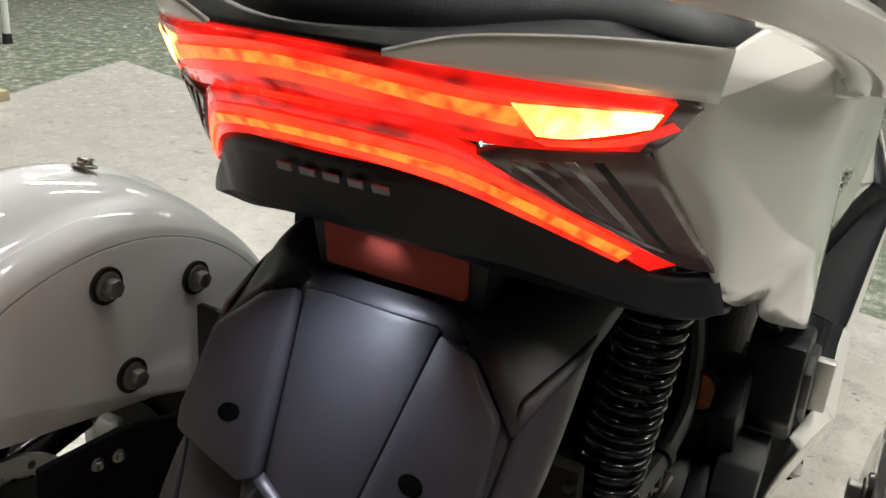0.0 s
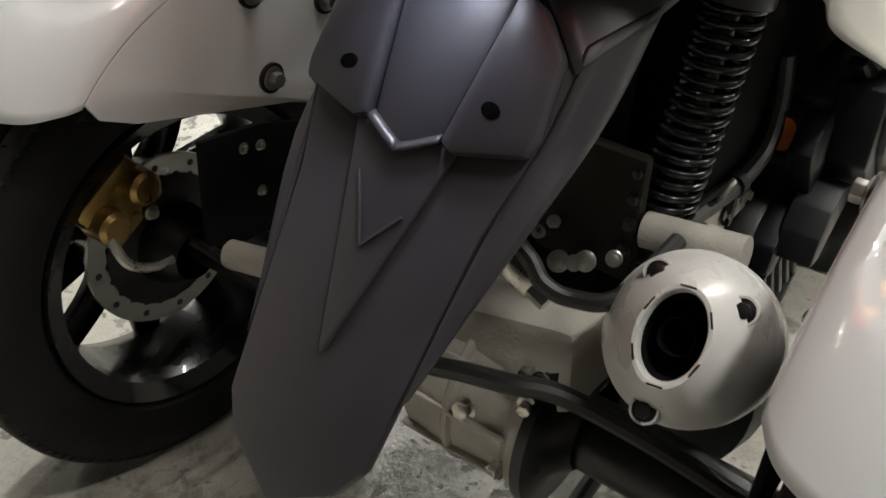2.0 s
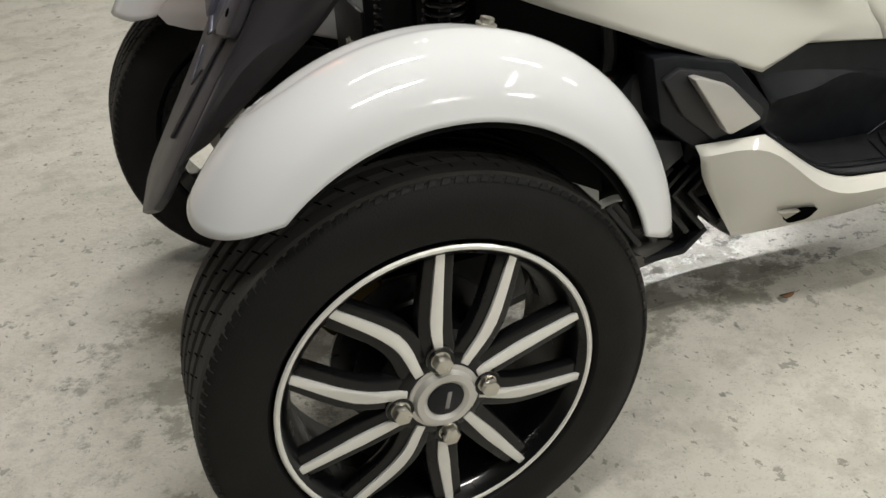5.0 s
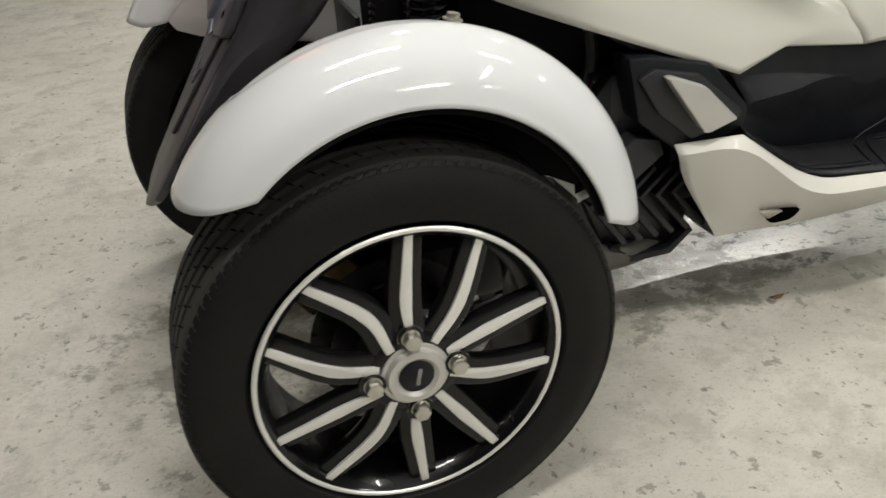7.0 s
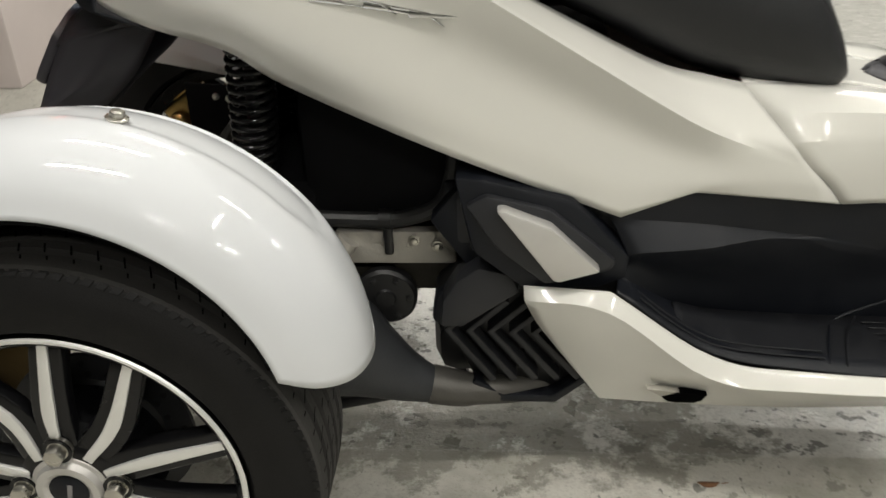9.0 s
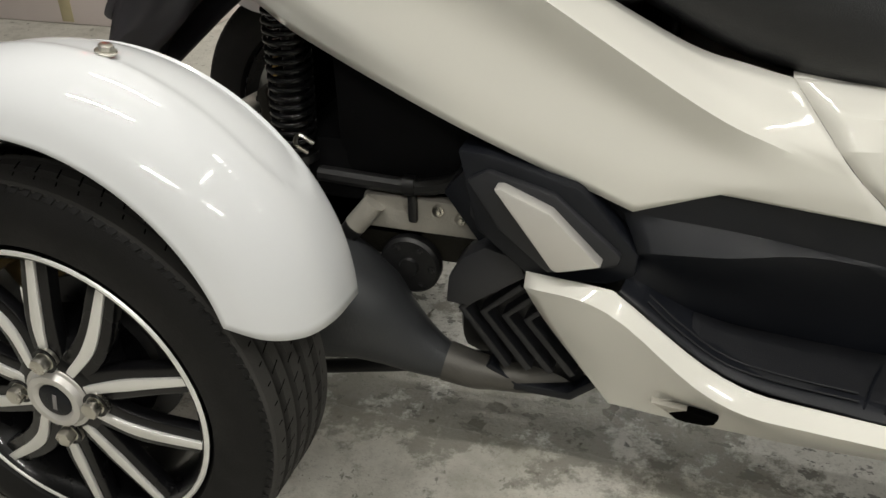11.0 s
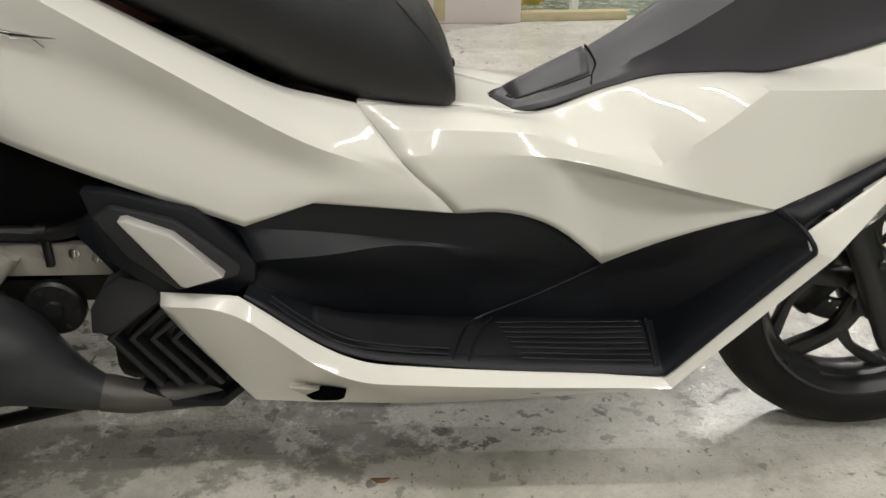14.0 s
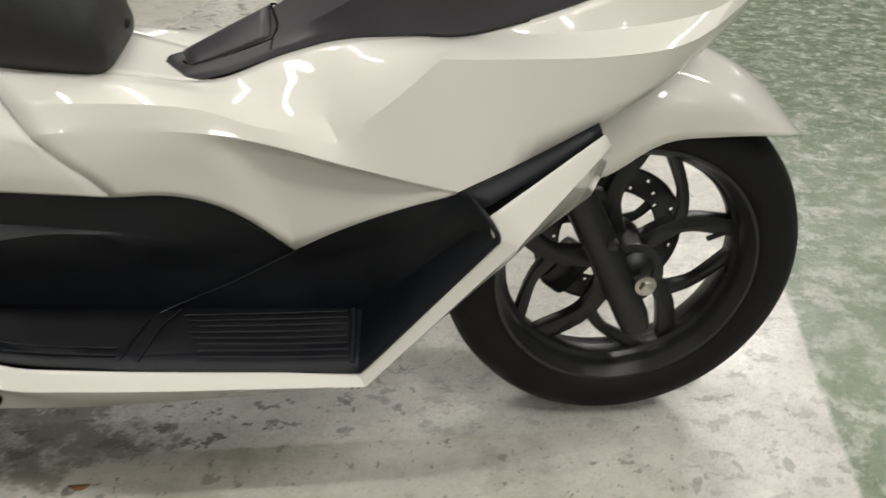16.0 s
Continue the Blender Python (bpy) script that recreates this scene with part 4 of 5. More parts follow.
def spoke(root_a, root_r, mid_a, mid_r, end_a, end_r, w0, w1, w2, z):
    """A kinked flat spoke in the wheel's plane, as an outline."""
    c = []
    for a, r in ((root_a, root_r), (mid_a, mid_r), (end_a, end_r)):
        c.append(Vector((r * math.cos(radians(a)), r * math.sin(radians(a)))))
    line = cubic([(p.x, p.y, 0) for p in c], 5)
    left, right = [], []
    for i, p in enumerate(line):
        f = i / (len(line) - 1)
        w = w0 + (w1 - w0) * f * 2 if f < 0.5 else w1 + (w2 - w1) * (f * 2 - 1)
        d = (line[min(i + 1, len(line) - 1)] - line[max(i - 1, 0)]).normalized()
        k = Vector((-d.y, d.x))
        left.append(p.xy + k * w / 2)
        right.append(p.xy - k * w / 2)
    return [tuple(p) for p in left] + [tuple(p) for p in right[::-1]]


SPOKES = [(92, 91, 87), (55, 53, 60), (24, 20, 17), (-15, -18, -12), (-55, -56, -56), (-94, -92, -89), (-130, -124, -132), (-160, -161, -161), (160, 164, 156), (126, 119, 129)]


def rear_wheel(y, side):
    """side -1: outer face towards -y."""
    c = Vector((0 if side < 0 else -0.035, y, 0.266))
    w = part("rear_wheel", lathe([(side * 0.066, 0.186), (side * 0.070, 0.186), (side * 0.071, 0.179), (side * 0.064, 0.172), (side * 0.03, 0.160), (side * -0.06, 0.163), (side * -0.07, 0.184), (side * -0.066, 0.187), (side * -0.055, 0.170), (side * 0.03, 0.168)], c, "y", 72), M_WHEELBLACK, trike, "black alloy wheel with machined silver spokes and car tyre")
    lip = lathe([(side * 0.0705, 0.1865), (side * 0.0725, 0.1845), (side * 0.0725, 0.1815), (side * 0.0705, 0.1795)], c, "y", 72)
    part("rim_lip", lip, M_MACHINED, w, "machined silver rim edge")
    part("tyre", lathe(tyre_profile(0.158, 0.266, 0.182, (-0.62, -0.22, 0.22, 0.62)), c, "y", 96), M_RUBBER, w, "black road tyre with grooved tread", 40)
    part("tread", lathe(tread_profile(0.158, 0.266, (-0.62, -0.22, 0.22, 0.62)), c, "y", 96), M_TREAD, w, "dusty grooved tread band", 30)
    cuts = bmesh.new()
    for k in range(66):
        for y0, y1, slant, lag in ((-0.066, -0.048, 0.03, 0.0), (-0.042, -0.026, 0.026, 0.5), (-0.012, 0.0, 0.02, 0.2), (0.004, 0.012, 0.016, 0.7), (0.026, 0.042, 0.026, 0.4), (0.048, 0.066, 0.03, 0.9)):
            a = 2 * math.pi * (k + lag) / 66
            quad = []
            for yy, da in ((y0, 0), (y1, slant), (y1, slant + 0.007), (y0, 0.008)):
                rr = 0.2657 - 2 * max(0, abs(yy) - 0.05) ** 1.5
                quad.append(cuts.verts.new((c.x + rr * math.cos(a + da), c.y + yy, c.z + rr * math.sin(a + da))))
            cuts.faces.new(quad)
    tagged(part("tread_cut", cuts, M_VOID, w), kind="stuff")
    ribs = bmesh.new()
    for n in range(118):
        for sd in (-1, 1):
            rows = []
            for yy, rr, da in ((0.0632, 0.2622, 0.0), (0.067, 0.2592, 0.006), (0.0700, 0.2545, 0.016)):
                a = 2 * math.pi * (n + (0.5 if sd > 0 else 0)) / 118 + da
                rows.append([ribs.verts.new((c.x + (rr + up) * math.cos(a + aa), c.y + sd * (yy + up * 0.8), c.z + (rr + up) * math.sin(a + aa))) for aa, up in ((-0.019, -0.0004), (-0.016, 0.0009), (0.016, 0.0009), (0.019, -0.0004))])
            for p, q in zip(rows, rows[1:]):
                for e in range(3):
                    ribs.faces.new((p[e], p[e + 1], q[e + 1], q[e]))
    bmesh.ops.recalc_face_normals(ribs, faces=ribs.faces[:])
    tagged(part("shoulder_lug", ribs, M_RUBBER, w), kind="stuff")
    face = Matrix(((1, 0, 0, c.x), (0, 0, side, c.y + side * 0.045), (0, 1, 0, c.z), (0, 0, 0, 1)))
    def dished(bm):
        for v in bm.verts:
            v.co.y += side * 0.013 * max(0.0, 1 - math.hypot(v.co.x - c.x, v.co.z - c.z) / 0.18)
        return bm

    for ra, ma, ea in SPOKES:
        part("spoke", dished(prism(spoke(ra, 0.045, ma, 0.10, ea, 0.174, 0.04, 0.04, 0.034, 0), face, 0.018, 0.004)), M_WHEELBLACK, w)
        part("spoke_face", dished(prism(spoke(ra, 0.044 if abs(abs(ra) - 92) > 5 else 0.066, ma, 0.10, ea, 0.182, 0.0105, 0.0145, 0.0095, 0), face @ Matrix.Translation((0, 0, 0.0178)), 0.0045, 0.001)), M_MACHINED, w, "machined silver spoke face")
    h = c.copy()
    c = c + Vector((0, side * 0.012, 0))
    part("hub", lathe([(side * 0.0, 0.085), (side * 0.045, 0.075), (side * 0.06, 0.055), (side * 0.064, 0.045), (side * 0.064, 0.0001)], c, "y", 40, closed=False), M_WHEELBLACK, w)
    part("hub_ring", lathe([(side * 0.06, 0.043), (side * 0.0655, 0.041), (side * 0.066, 0.0365), (side * 0.073, 0.034), (side * 0.0735, 0.0265), (side * 0.070, 0.0215), (side * 0.062, 0.021)], c, "y", 40), M_SATIN, w, "bright silver hub ring")
    part("centre_cap", lathe([(side * 0.062, 0.0212), (side * 0.0705, 0.021), (side * 0.072, 0.019), (side * 0.073, 0.0001)], c, "y", 32, closed=False), M_BLACK, w, "black wheel centre cap")
    part("cap_mark", block((c.x + 0.002, c.y + side * 0.0733, c.z), (0.005, 0.001, 0.022), 0.0003, (0, 12, 0)), M_EMBLEM, w)
    for k in range(4):
        a = radians(92 - 90 * k)
        at = c + Vector((0.051 * math.cos(a), side * 0.059, 0.051 * math.sin(a)))
        part("lug_recess", lathe([(side * 0.0, 0.0155), (side * 0.008, 0.0155), (side * 0.008, 0.0125), (side * 0.002, 0.0001)], at, "y", 20, closed=False), M_WHEELBLACK, w)
        bolt(at + Vector((0, side * 0.002, 0)), 0.0108, 0.018, (0, side, 0), w, "lug_nut", M_STEEL, "grey steel lug nut")
    c = h
    # brake on the inner side
    d = part("brake_disc", lathe([(side * -0.012, 0.105), (side * -0.018, 0.105), (side * -0.018, 0.068), (side * -0.012, 0.068)], c, "y", 64), M_DISC if side > 0 else M_RIM, w, "drilled steel brake disc")
    for k in range(24):
        a = 2 * math.pi * k / 24
        for rr in (0.08, 0.094):
            aa = a + (0.06 if rr > 0.09 else 0)
            part("drill_hole", lathe([(side * -0.0185, 0.0001), (side * -0.0185, 0.0042), (side * -0.0115, 0.0042), (side * -0.0115, 0.0001)], c + Vector((rr * math.cos(aa), 0, rr * math.sin(aa))), "y", 8, closed=False), M_DARK, d) if (k % 2 == 0 or rr < 0.09) else None
    part("disc_carrier", lathe([(side * 0.0, 0.06), (side * -0.02, 0.082), (side * -0.028, 0.05), (side * -0.05, 0.045), (side * -0.07, 0.03)], c, "y", 24, closed=False), M_DARK, w)
    return w


rear_wheel(-0.380, -1)
rear_wheel(0.43, 1)


def caliper(y, side, gold):
    c = Vector((-0.08 if side < 0 else -0.112, y, 0.36))
    t = part("brake_caliper", block(c, (0.085, 0.03, 0.075), 0.01, (0, -35, 0)), gold, trike, "gold brake caliper")
    for dx, dz in ((-0.022, -0.012), (0.018, 0.018)):
        part("piston_boss", lathe([(side * 0.0, 0.02), (side * -0.03, 0.019), (side * -0.034, 0.014), (side * -0.034, 0.0001)], c + Vector((dx, 0, dz)), "y", 20, closed=False), gold, t)
    part("caliper_bridge", block(c + Vector((-0.012, side * 0.02, 0.035)), (0.05, 0.05, 0.022), 0.005, (0, -35, 0)), gold, t)
    part("banjo", tube(cubic([c + Vector((-0.03, side * -0.03, -0.02)), c + Vector((-0.025, side * -0.045, -0.045)), c + Vector((0.0, side * -0.05, -0.06)), c + Vector((0.025, side * -0.05, -0.062))], 4), 0.0055, 8), M_STEEL, t, "plated brake hose fitting")
    bolt(c + Vector((0.03, side * -0.016, -0.02)), 0.006, 0.008, (0, -side, 0), t)


caliper(0.385, 1, M_GOLD)
caliper(-0.35, -1, M_DULLGOLD)


# rear mudguards
def guard(inset=0.0, trim=0.0):
    rows = []
    n = 22
    for y, cx, cz, r, a0, a1 in ((-0.282, 0.037, 0.352, 0.252, 140, -2), (-0.287, 0.035, 0.354, 0.261, 143, -1), (-0.305, 0.032, 0.358, 0.273, 147, 1), (-0.34, 0.029, 0.360, 0.284, 149, 3), (-0.385, 0.028, 0.361, 0.286, 150, 4), (-0.42, 0.025, 0.360, 0.276, 148.5, 5), (-0.447, 0.021, 0.359, 0.255, 144, 8), (-0.462, 0.018, 0.357, 0.228, 134.5, 14)):
        r, y, a0, a1 = r - inset, y + inset if y < -0.4 else y, a0 - trim, a1 + trim
        rows.append([(cx + r * math.cos(radians(a0 + (a1 - a0) * k / n)), y, cz + r * math.sin(radians(a0 + (a1 - a0) * k / n))) for k in range(n + 1)])
    bm = loft(rows, 3, 6)
    # a shallow step pressed into the crown, with rounded ends
    for v in bm.verts:
        d = Vector((v.co.x - 0.03, 0, v.co.z - 0.36))
        a = math.degrees(math.atan2(d.z, d.x))
        along = max(0.0, abs(a - 80) - 38) / 11.0
        across = (v.co.y + 0.335) / 0.036
        r = math.hypot(along, across)
        k = min(1.0, max(0.0, (1.06 - r) / 0.1))
        v.co -= d.normalized() * (0.0042 * k * k * (3 - 2 * k))
    return bm


def guard_cheek():
    arc = [(0.037 + 0.2525 * math.cos(radians(a)), 0.352 + 0.2525 * math.sin(radians(a))) for a in range(139, -3, -4)]
    return prism(arc + [(0.25, 0.39), (0.083, 0.447), (-0.106, 0.485), (-0.142, 0.5)], flank(-0.2795), 0.005, 0.001)


for s in (-1, 1):
    g = part("mudguard", guard(), M_WHITE, trike, "gloss white rounded rear mudguard", 45, 0.004)
    ck = part("inner_cheek", guard_cheek(), M_WHITE, g)
    lining = part("guard_lining", guard(0.009, 2.5), M_SHADOW, g, "rough black underside of the mudguard", 45, 0.001)
    arc = [(0.04 + 0.25 * math.cos(radians(a)), 0.352 + 0.25 * math.sin(radians(a))) for a in range(140, 3, -8)]
    parts = [g, ck, lining, part("guard_liner", prism(arc + [(0.245, 0.394), (0.083, 0.449), (-0.106, 0.487), (-0.16, 0.503)], flank(-0.2855), 0.002, 0.0005), M_SHADOW, g, "black liner plate")]
    for x, z in ((0.033, 0.575), (0.134, 0.547), (0.054, 0.483)) if s > 0 else ((-0.006, 0.58), (0.107, 0.549), (0.032, 0.481)):
        parts.append(bolt((x, -0.277, z), 0.0085, 0.012, (0, 1, 0), g, "mounting_bolt", M_DISC, "steel mounting bolt with black washer"))
        parts.append(part("washer", lathe([(0.0, 0.016), (0.003, 0.016), (0.003, 0.001), (0.0, 0.001)], (x, -0.279, z), "y", 24), M_DARK, g))
    parts.append(bolt((0.097, -0.368, 0.641), 0.0075, 0.008, (0.25, 0, 0.97), g, "top_bolt", M_STEEL, "steel top bolt"))
    if s > 0:
        for ob in parts:
            for v in ob.data.vertices:
                v.co.y = -v.co.y + 0.012
                v.co.x -= 0.03
            ob.data.flip_normals()
    part("guard_stay", tube([(0.10, s * 0.10, 0.432), (0.10, s * 0.19, 0.444)], 0.017, 16), M_CAST, g, "pale grey stay tube")


# axle, final drive and shock absorbers
part("axle_tube", tube([(0, -0.36, 0.268), (0, -0.1, 0.275)], 0.034, 20), M_DARK, trike, "black rear axle tube")
part("axle_tube", tube([(0, 0.05, 0.275), (0, 0.38, 0.268)], 0.034, 20), M_DARK, trike, "black rear axle tube")
gear = part("final_drive", lathe([(0.045, 0.04), (0.04, 0.07), (0.02, 0.082), (-0.02, 0.085), (-0.023, 0.088), (-0.028, 0.088), (-0.031, 0.084), (-0.08, 0.08), (-0.088, 0.086), (-0.1, 0.086), (-0.1, 0.05)], (0, 0, 0.288), "y", 40), M_CAST, trike, "cast aluminium final drive housing")
part("housing_flange", lathe([(-0.098, 0.092), (-0.108, 0.092), (-0.115, 0.06), (-0.13, 0.045), (-0.098, 0.04)], (0, 0, 0.288), "y", 40), M_DARK, gear)
for a in (70, 130, 190, 250, 310):
    bolt((0.09 * math.cos(radians(a)), -0.088, 0.288 + 0.09 * math.sin(radians(a))), 0.006, 0.01, (0, 1, 0), gear)
for a in (140, 172, 204):
    part("housing_rib", block((0.085 * math.cos(radians(a)), -0.03, 0.288 + 0.085 * math.sin(radians(a))), (0.008, 0.11, 0.006), 0.002, (0, -a, 0)), M_CAST, gear)
bolt((-0.078, -0.04, 0.307), 0.0085, 0.009, (-1, 0, 0.25), gear, "drain_plug")
part("gear_case_top", block((-0.005, -0.05, 0.342), (0.10, 0.15, 0.085), 0.022, (-12, 12, 0)), M_CAST, gear)
M_OLIVE = material("dark_olive_casting", (0.016, 0.0145, 0.0105), 0.6, 0.1, bump=0.3, grain=300, vary=0.4, vary_scale=30, rough_vary=0.15, spec=0.25)
gc = part("gearbox_cover", block((0.10, -0.043, 0.437), (0.016, 0.105, 0.135), 0.006, (0, -6, 0)), M_OLIVE, trike, "oily dark gearbox cover")
for y, z in ((-0.088, 0.488), (-0.088, 0.462), (-0.088, 0.436), (-0.086, 0.408), (-0.004, 0.395), (-0.002, 0.478)):
    bolt((0.092, y, z), 0.0045, 0.009, (-1, 0, 0.1), gc, "cover_bolt", M_DARK)
part("swing_arm", block((0.225, 0.0, 0.375), (0.20, 0.19, 0.15), 0.02), M_SHADOW, trike, "black transmission case and swing arm")
# added black plate keeps the deep gap behind the flap dark
part("dark_backing", block((0.126, 0.07, 0.46), (0.008, 0.25, 0.36), 0.003), M_SHADOW, trike, "added black backing plate closing a dark gap")
part("axle_sleeve", tube([(-0.096, 0.228, 0.356), (-0.084, 0.11, 0.374)], 0.0145, 20), M_CAST, trike, "pale cast grey sleeve")
hc = part("hub_carrier", prism([(-0.082, 0.335), (-0.04, 0.318), (0.13, 0.318), (0.16, 0.36), (0.16, 0.39), (0.13, 0.405), (0.053, 0.43), (0.0, 0.446), (-0.082, 0.452)], flank(0.286), 0.008, 0.003), M_SHADOW, trike, "black steel hub carrier plate with bolts")
for x, z in ((-0.03, 0.428), (-0.008, 0.424), (-0.009, 0.372)):
    bolt((x, 0.277, z), 0.0042, 0.005, (0, -1, 0), hc, "carrier_bolt")
twin(hc)
sub = part("subframe_plate", block((0.10, 0.2, 0.40), (0.008, 0.165, 0.25), 0.002), M_DARK, trike, "black steel subframe plate")
for y, z in ((0.17, 0.46), (0.19, 0.46), (0.18, 0.41), (0.16, 0.36)):
    bolt((0.095, y, z), 0.005, 0.006, (-1, 0, 0), sub)


def shock(side):
    top, bot = Vector((0.155, side * 0.115, 0.655)), Vector((0.135, side * 0.096, 0.405))
    t = part("shock_absorber", tube([bot, bot.lerp(top, 0.5), bot.lerp(top, 0.5), top], [0.017, 0.017, 0.008, 0.008], 14), M_DARK, trike, "black coil-over rear shock absorber")
    d = (top - bot).normalized()
    u = d.orthogonal().normalized()
    w = d.cross(u)
    n, turns = 380, 17
    part("coil_spring", tube([bot.lerp(top, 0.1 + 0.82 * k / n) + (u * math.cos(2 * math.pi * turns * k / n) + w * math.sin(2 * math.pi * turns * k / n)) * 0.0255 for k in range(n + 1)], 0.0042, 8), M_SPRING, t, "gloss black coil spring", 60)
    for f in (0.08, 0.93):
        p = bot.lerp(top, f)
        part("spring_seat", tube([p - d * 0.006, p + d * 0.006], 0.032, 20), M_DARK, t)
    part("shock_eye", tube([bot + Vector((0, -0.018, -0.012)), bot + Vector((0, 0.018, -0.012))], 0.018, 16), M_DARK, t)
    bolt(bot + Vector((0, side * 0.02, -0.012)), 0.009, 0.01, (0, side, 0), t)


shock(-1)
shock(1)

# engine
# casing drawn dark olive behind the pulley, only the rail pale
engine = part("engine", block((0.31, -0.01, 0.328), (0.30, 0.17, 0.095), 0.012), M_OLIVE, trike, "dark engine casing with pale cast rail")
part("crankcase_rail", block((0.31, -0.098, 0.356), (0.16, 0.02, 0.05), 0.006), M_CAST, engine)
part("engine_boss", tube([(0.222, -0.12, 0.338), (0.25, -0.113, 0.372)], 0.015, 16), M_CAST, engine)
part("boss_collar", tube([(0.204, -0.122, 0.315), (0.224, -0.1195, 0.34)], 0.0145, 14), M_DARK, engine)
part("engine_belly", block((0.445, -0.015, 0.215), (0.18, 0.2, 0.13), 0.03), M_DARK, engine)
part("under_seat_box", block((0.39, 0.05, 0.50), (0.40, 0.30, 0.23), 0.03), M_SHADOW, trike, "black under-seat compartment")
part("rear_inner_guard", block((0.22, 0, 0.63), (0.26, 0.22, 0.02), 0.008, (0, 25, 0)), M_SHADOW, trike)
part("chassis_tub", block((0.86, 0, 0.33), (0.64, 0.2, 0.28), 0.03), M_BLACK, trike)
part("belly_pan", block((0.86, 0, 0.16), (0.52, 0.25, 0.02), 0.006), M_BLACK, trike)
for s in (1, -1):
    part("hose", tube(cubic([(0.17, s * -0.1, 0.398), (0.26, s * -0.11, 0.4), (0.32, s * -0.114, 0.403), (0.372, s * -0.116, 0.425), (0.39, s * -0.112, 0.475), (0.39, s * -0.105, 0.52)], 5), 0.011, 10), M_HOSE, trike, "black rubber hose")
part("hose_clamp", lathe([(-0.008, 0.0135), (0.008, 0.0135), (0.008, 0.011), (-0.008, 0.011)], (0.30, -0.113, 0.402), "x", 16), M_DARK, trike)
part("clamp_bracket", block((0.302, -0.114, 0.376), (0.012, 0.01, 0.05), 0.003), M_DARK, trike)
M_SHIELD = material("dusty_heat_shield", (0.036, 0.038, 0.041), 0.5, 0.3, bump=0.15, grain=250, vary=0.75, vary_scale=9, rough_vary=0.12)
ex = part("exhaust_elbow", tube(cubic([(0.10, -0.15, 0.28), (0.18, -0.15, 0.247), (0.235, -0.15, 0.228), (0.275, -0.15, 0.204), (0.32, -0.15, 0.178), (0.365, -0.147, 0.16), (0.43, -0.14, 0.149), (0.50, -0.12, 0.142)], 3), [p.x for p in cubic([(0.086, 0, 0), (0.088, 0, 0), (0.074, 0, 0), (0.053, 0, 0), (0.035, 0, 0), (0.023, 0, 0), (0.016, 0, 0), (0.014, 0, 0)], 3)], 28), M_SHIELD, trike, "dusty black tapered exhaust shield")
part("exhaust_pipe", tube(cubic([(0.352, -0.1475, 0.164), (0.40, -0.144, 0.153), (0.46, -0.13, 0.146), (0.52, -0.11, 0.142)], 4), [0.0275, 0.027, 0.0262, 0.0255, 0.0245] + [0.022] * 8, 20), material("heat_browned_steel", (0.085, 0.08, 0.072), 0.5, 0.5, bump=0.2, grain=200, vary=0.4, vary_scale=25, rough_vary=0.15), ex, "pale heat-stained pipe joint")


st = part("centre_stand", tube(cubic([(0.10, -0.085, 0.052), (0.20, -0.085, 0.076), (0.30, -0.085, 0.102), (0.40, -0.08, 0.132)], 4), 0.011, 12), M_DARK, trike, "black folded centre stand leg")
part("stand_tang", block((0.225, -0.085, 0.092), (0.03, 0.012, 0.026), 0.005, (0, -15, 0)), M_DARK, st)
part("stand_foot", block((0.10, -0.09, 0.047), (0.045, 0.03, 0.014), 0.004, (0, -13, 0)), M_DARK, st)


def cooling_cover():
    return prism([(0.362, 0.308), (0.403, 0.347), (0.468, 0.342), (0.562, 0.195), (0.557, 0.172), (0.519, 0.141), (0.448, 0.141), (0.409, 0.167), (0.375, 0.252), (0.358, 0.277)], flank(-0.06), 0.072, 0.006)


cover = part("cooling_cover", cooling_cover(), M_DARK, trike, "black louvred radiator cover")
part("cover_brow", prism([(0.362, 0.308), (0.403, 0.347), (0.47, 0.342), (0.478, 0.325), (0.43, 0.314), (0.376, 0.262), (0.358, 0.277)], flank(-0.13), 0.03, 0.006), M_BLACK, cover)
part("cover_rim", prism([(0.405, 0.17), (0.448, 0.14), (0.522, 0.14), (0.562, 0.175), (0.555, 0.184), (0.518, 0.152), (0.452, 0.152), (0.414, 0.178)], flank(-0.13), 0.026, 0.003), M_BLACK, cover)
M_ARM = material("dark_grey_plastic", (0.016, 0.0165, 0.019), 0.45, bump=0.2, grain=900, vary=0.2, vary_scale=20, rough_vary=0.08, spec=0.4)
for k in range(6):
    a = 0.372 + 0.0285 * k
    v, up, dn = (a, 0.259 - 0.0012 * k), (a + 0.052, 0.309 - 0.0015 * k), (a + 0.062, 0.174 + 0.001 * k)
    part("louvre", prism([up, v, dn, (dn[0] + 0.008, dn[1] + 0.006), (v[0] + 0.0105, v[1]), (up[0] + 0.0065, up[1] - 0.006)], flank(-0.13), 0.026, 0.002), M_ARM, cover, "dark grey plastic louvre")

# passenger footrest block
brk = part("footrest_bracket", prism([(0.395, 0.507), (0.43, 0.505), (0.53, 0.478), (0.598, 0.405), (0.595, 0.376), (0.565, 0.362), (0.48, 0.356), (0.415, 0.41)], flank(-0.16), 0.055, 0.006), M_BLACK, trike, "black folding footrest bracket")
twin(part("footrest_arm", prism([(0.408, 0.476), (0.432, 0.489), (0.505, 0.47), (0.580, 0.405), (0.577, 0.392), (0.552, 0.385), (0.50, 0.372), (0.443, 0.42)], flank(-0.21), 0.014, 0.004), M_ARM, brk))
twin(part("footrest_plate", prism([(0.443, 0.478), (0.452, 0.479), (0.505, 0.457), (0.562, 0.40), (0.515, 0.386), (0.508, 0.388)], flank(-0.222), 0.02, 0.003), M_SATIN, brk, "satin silver footrest plate"))
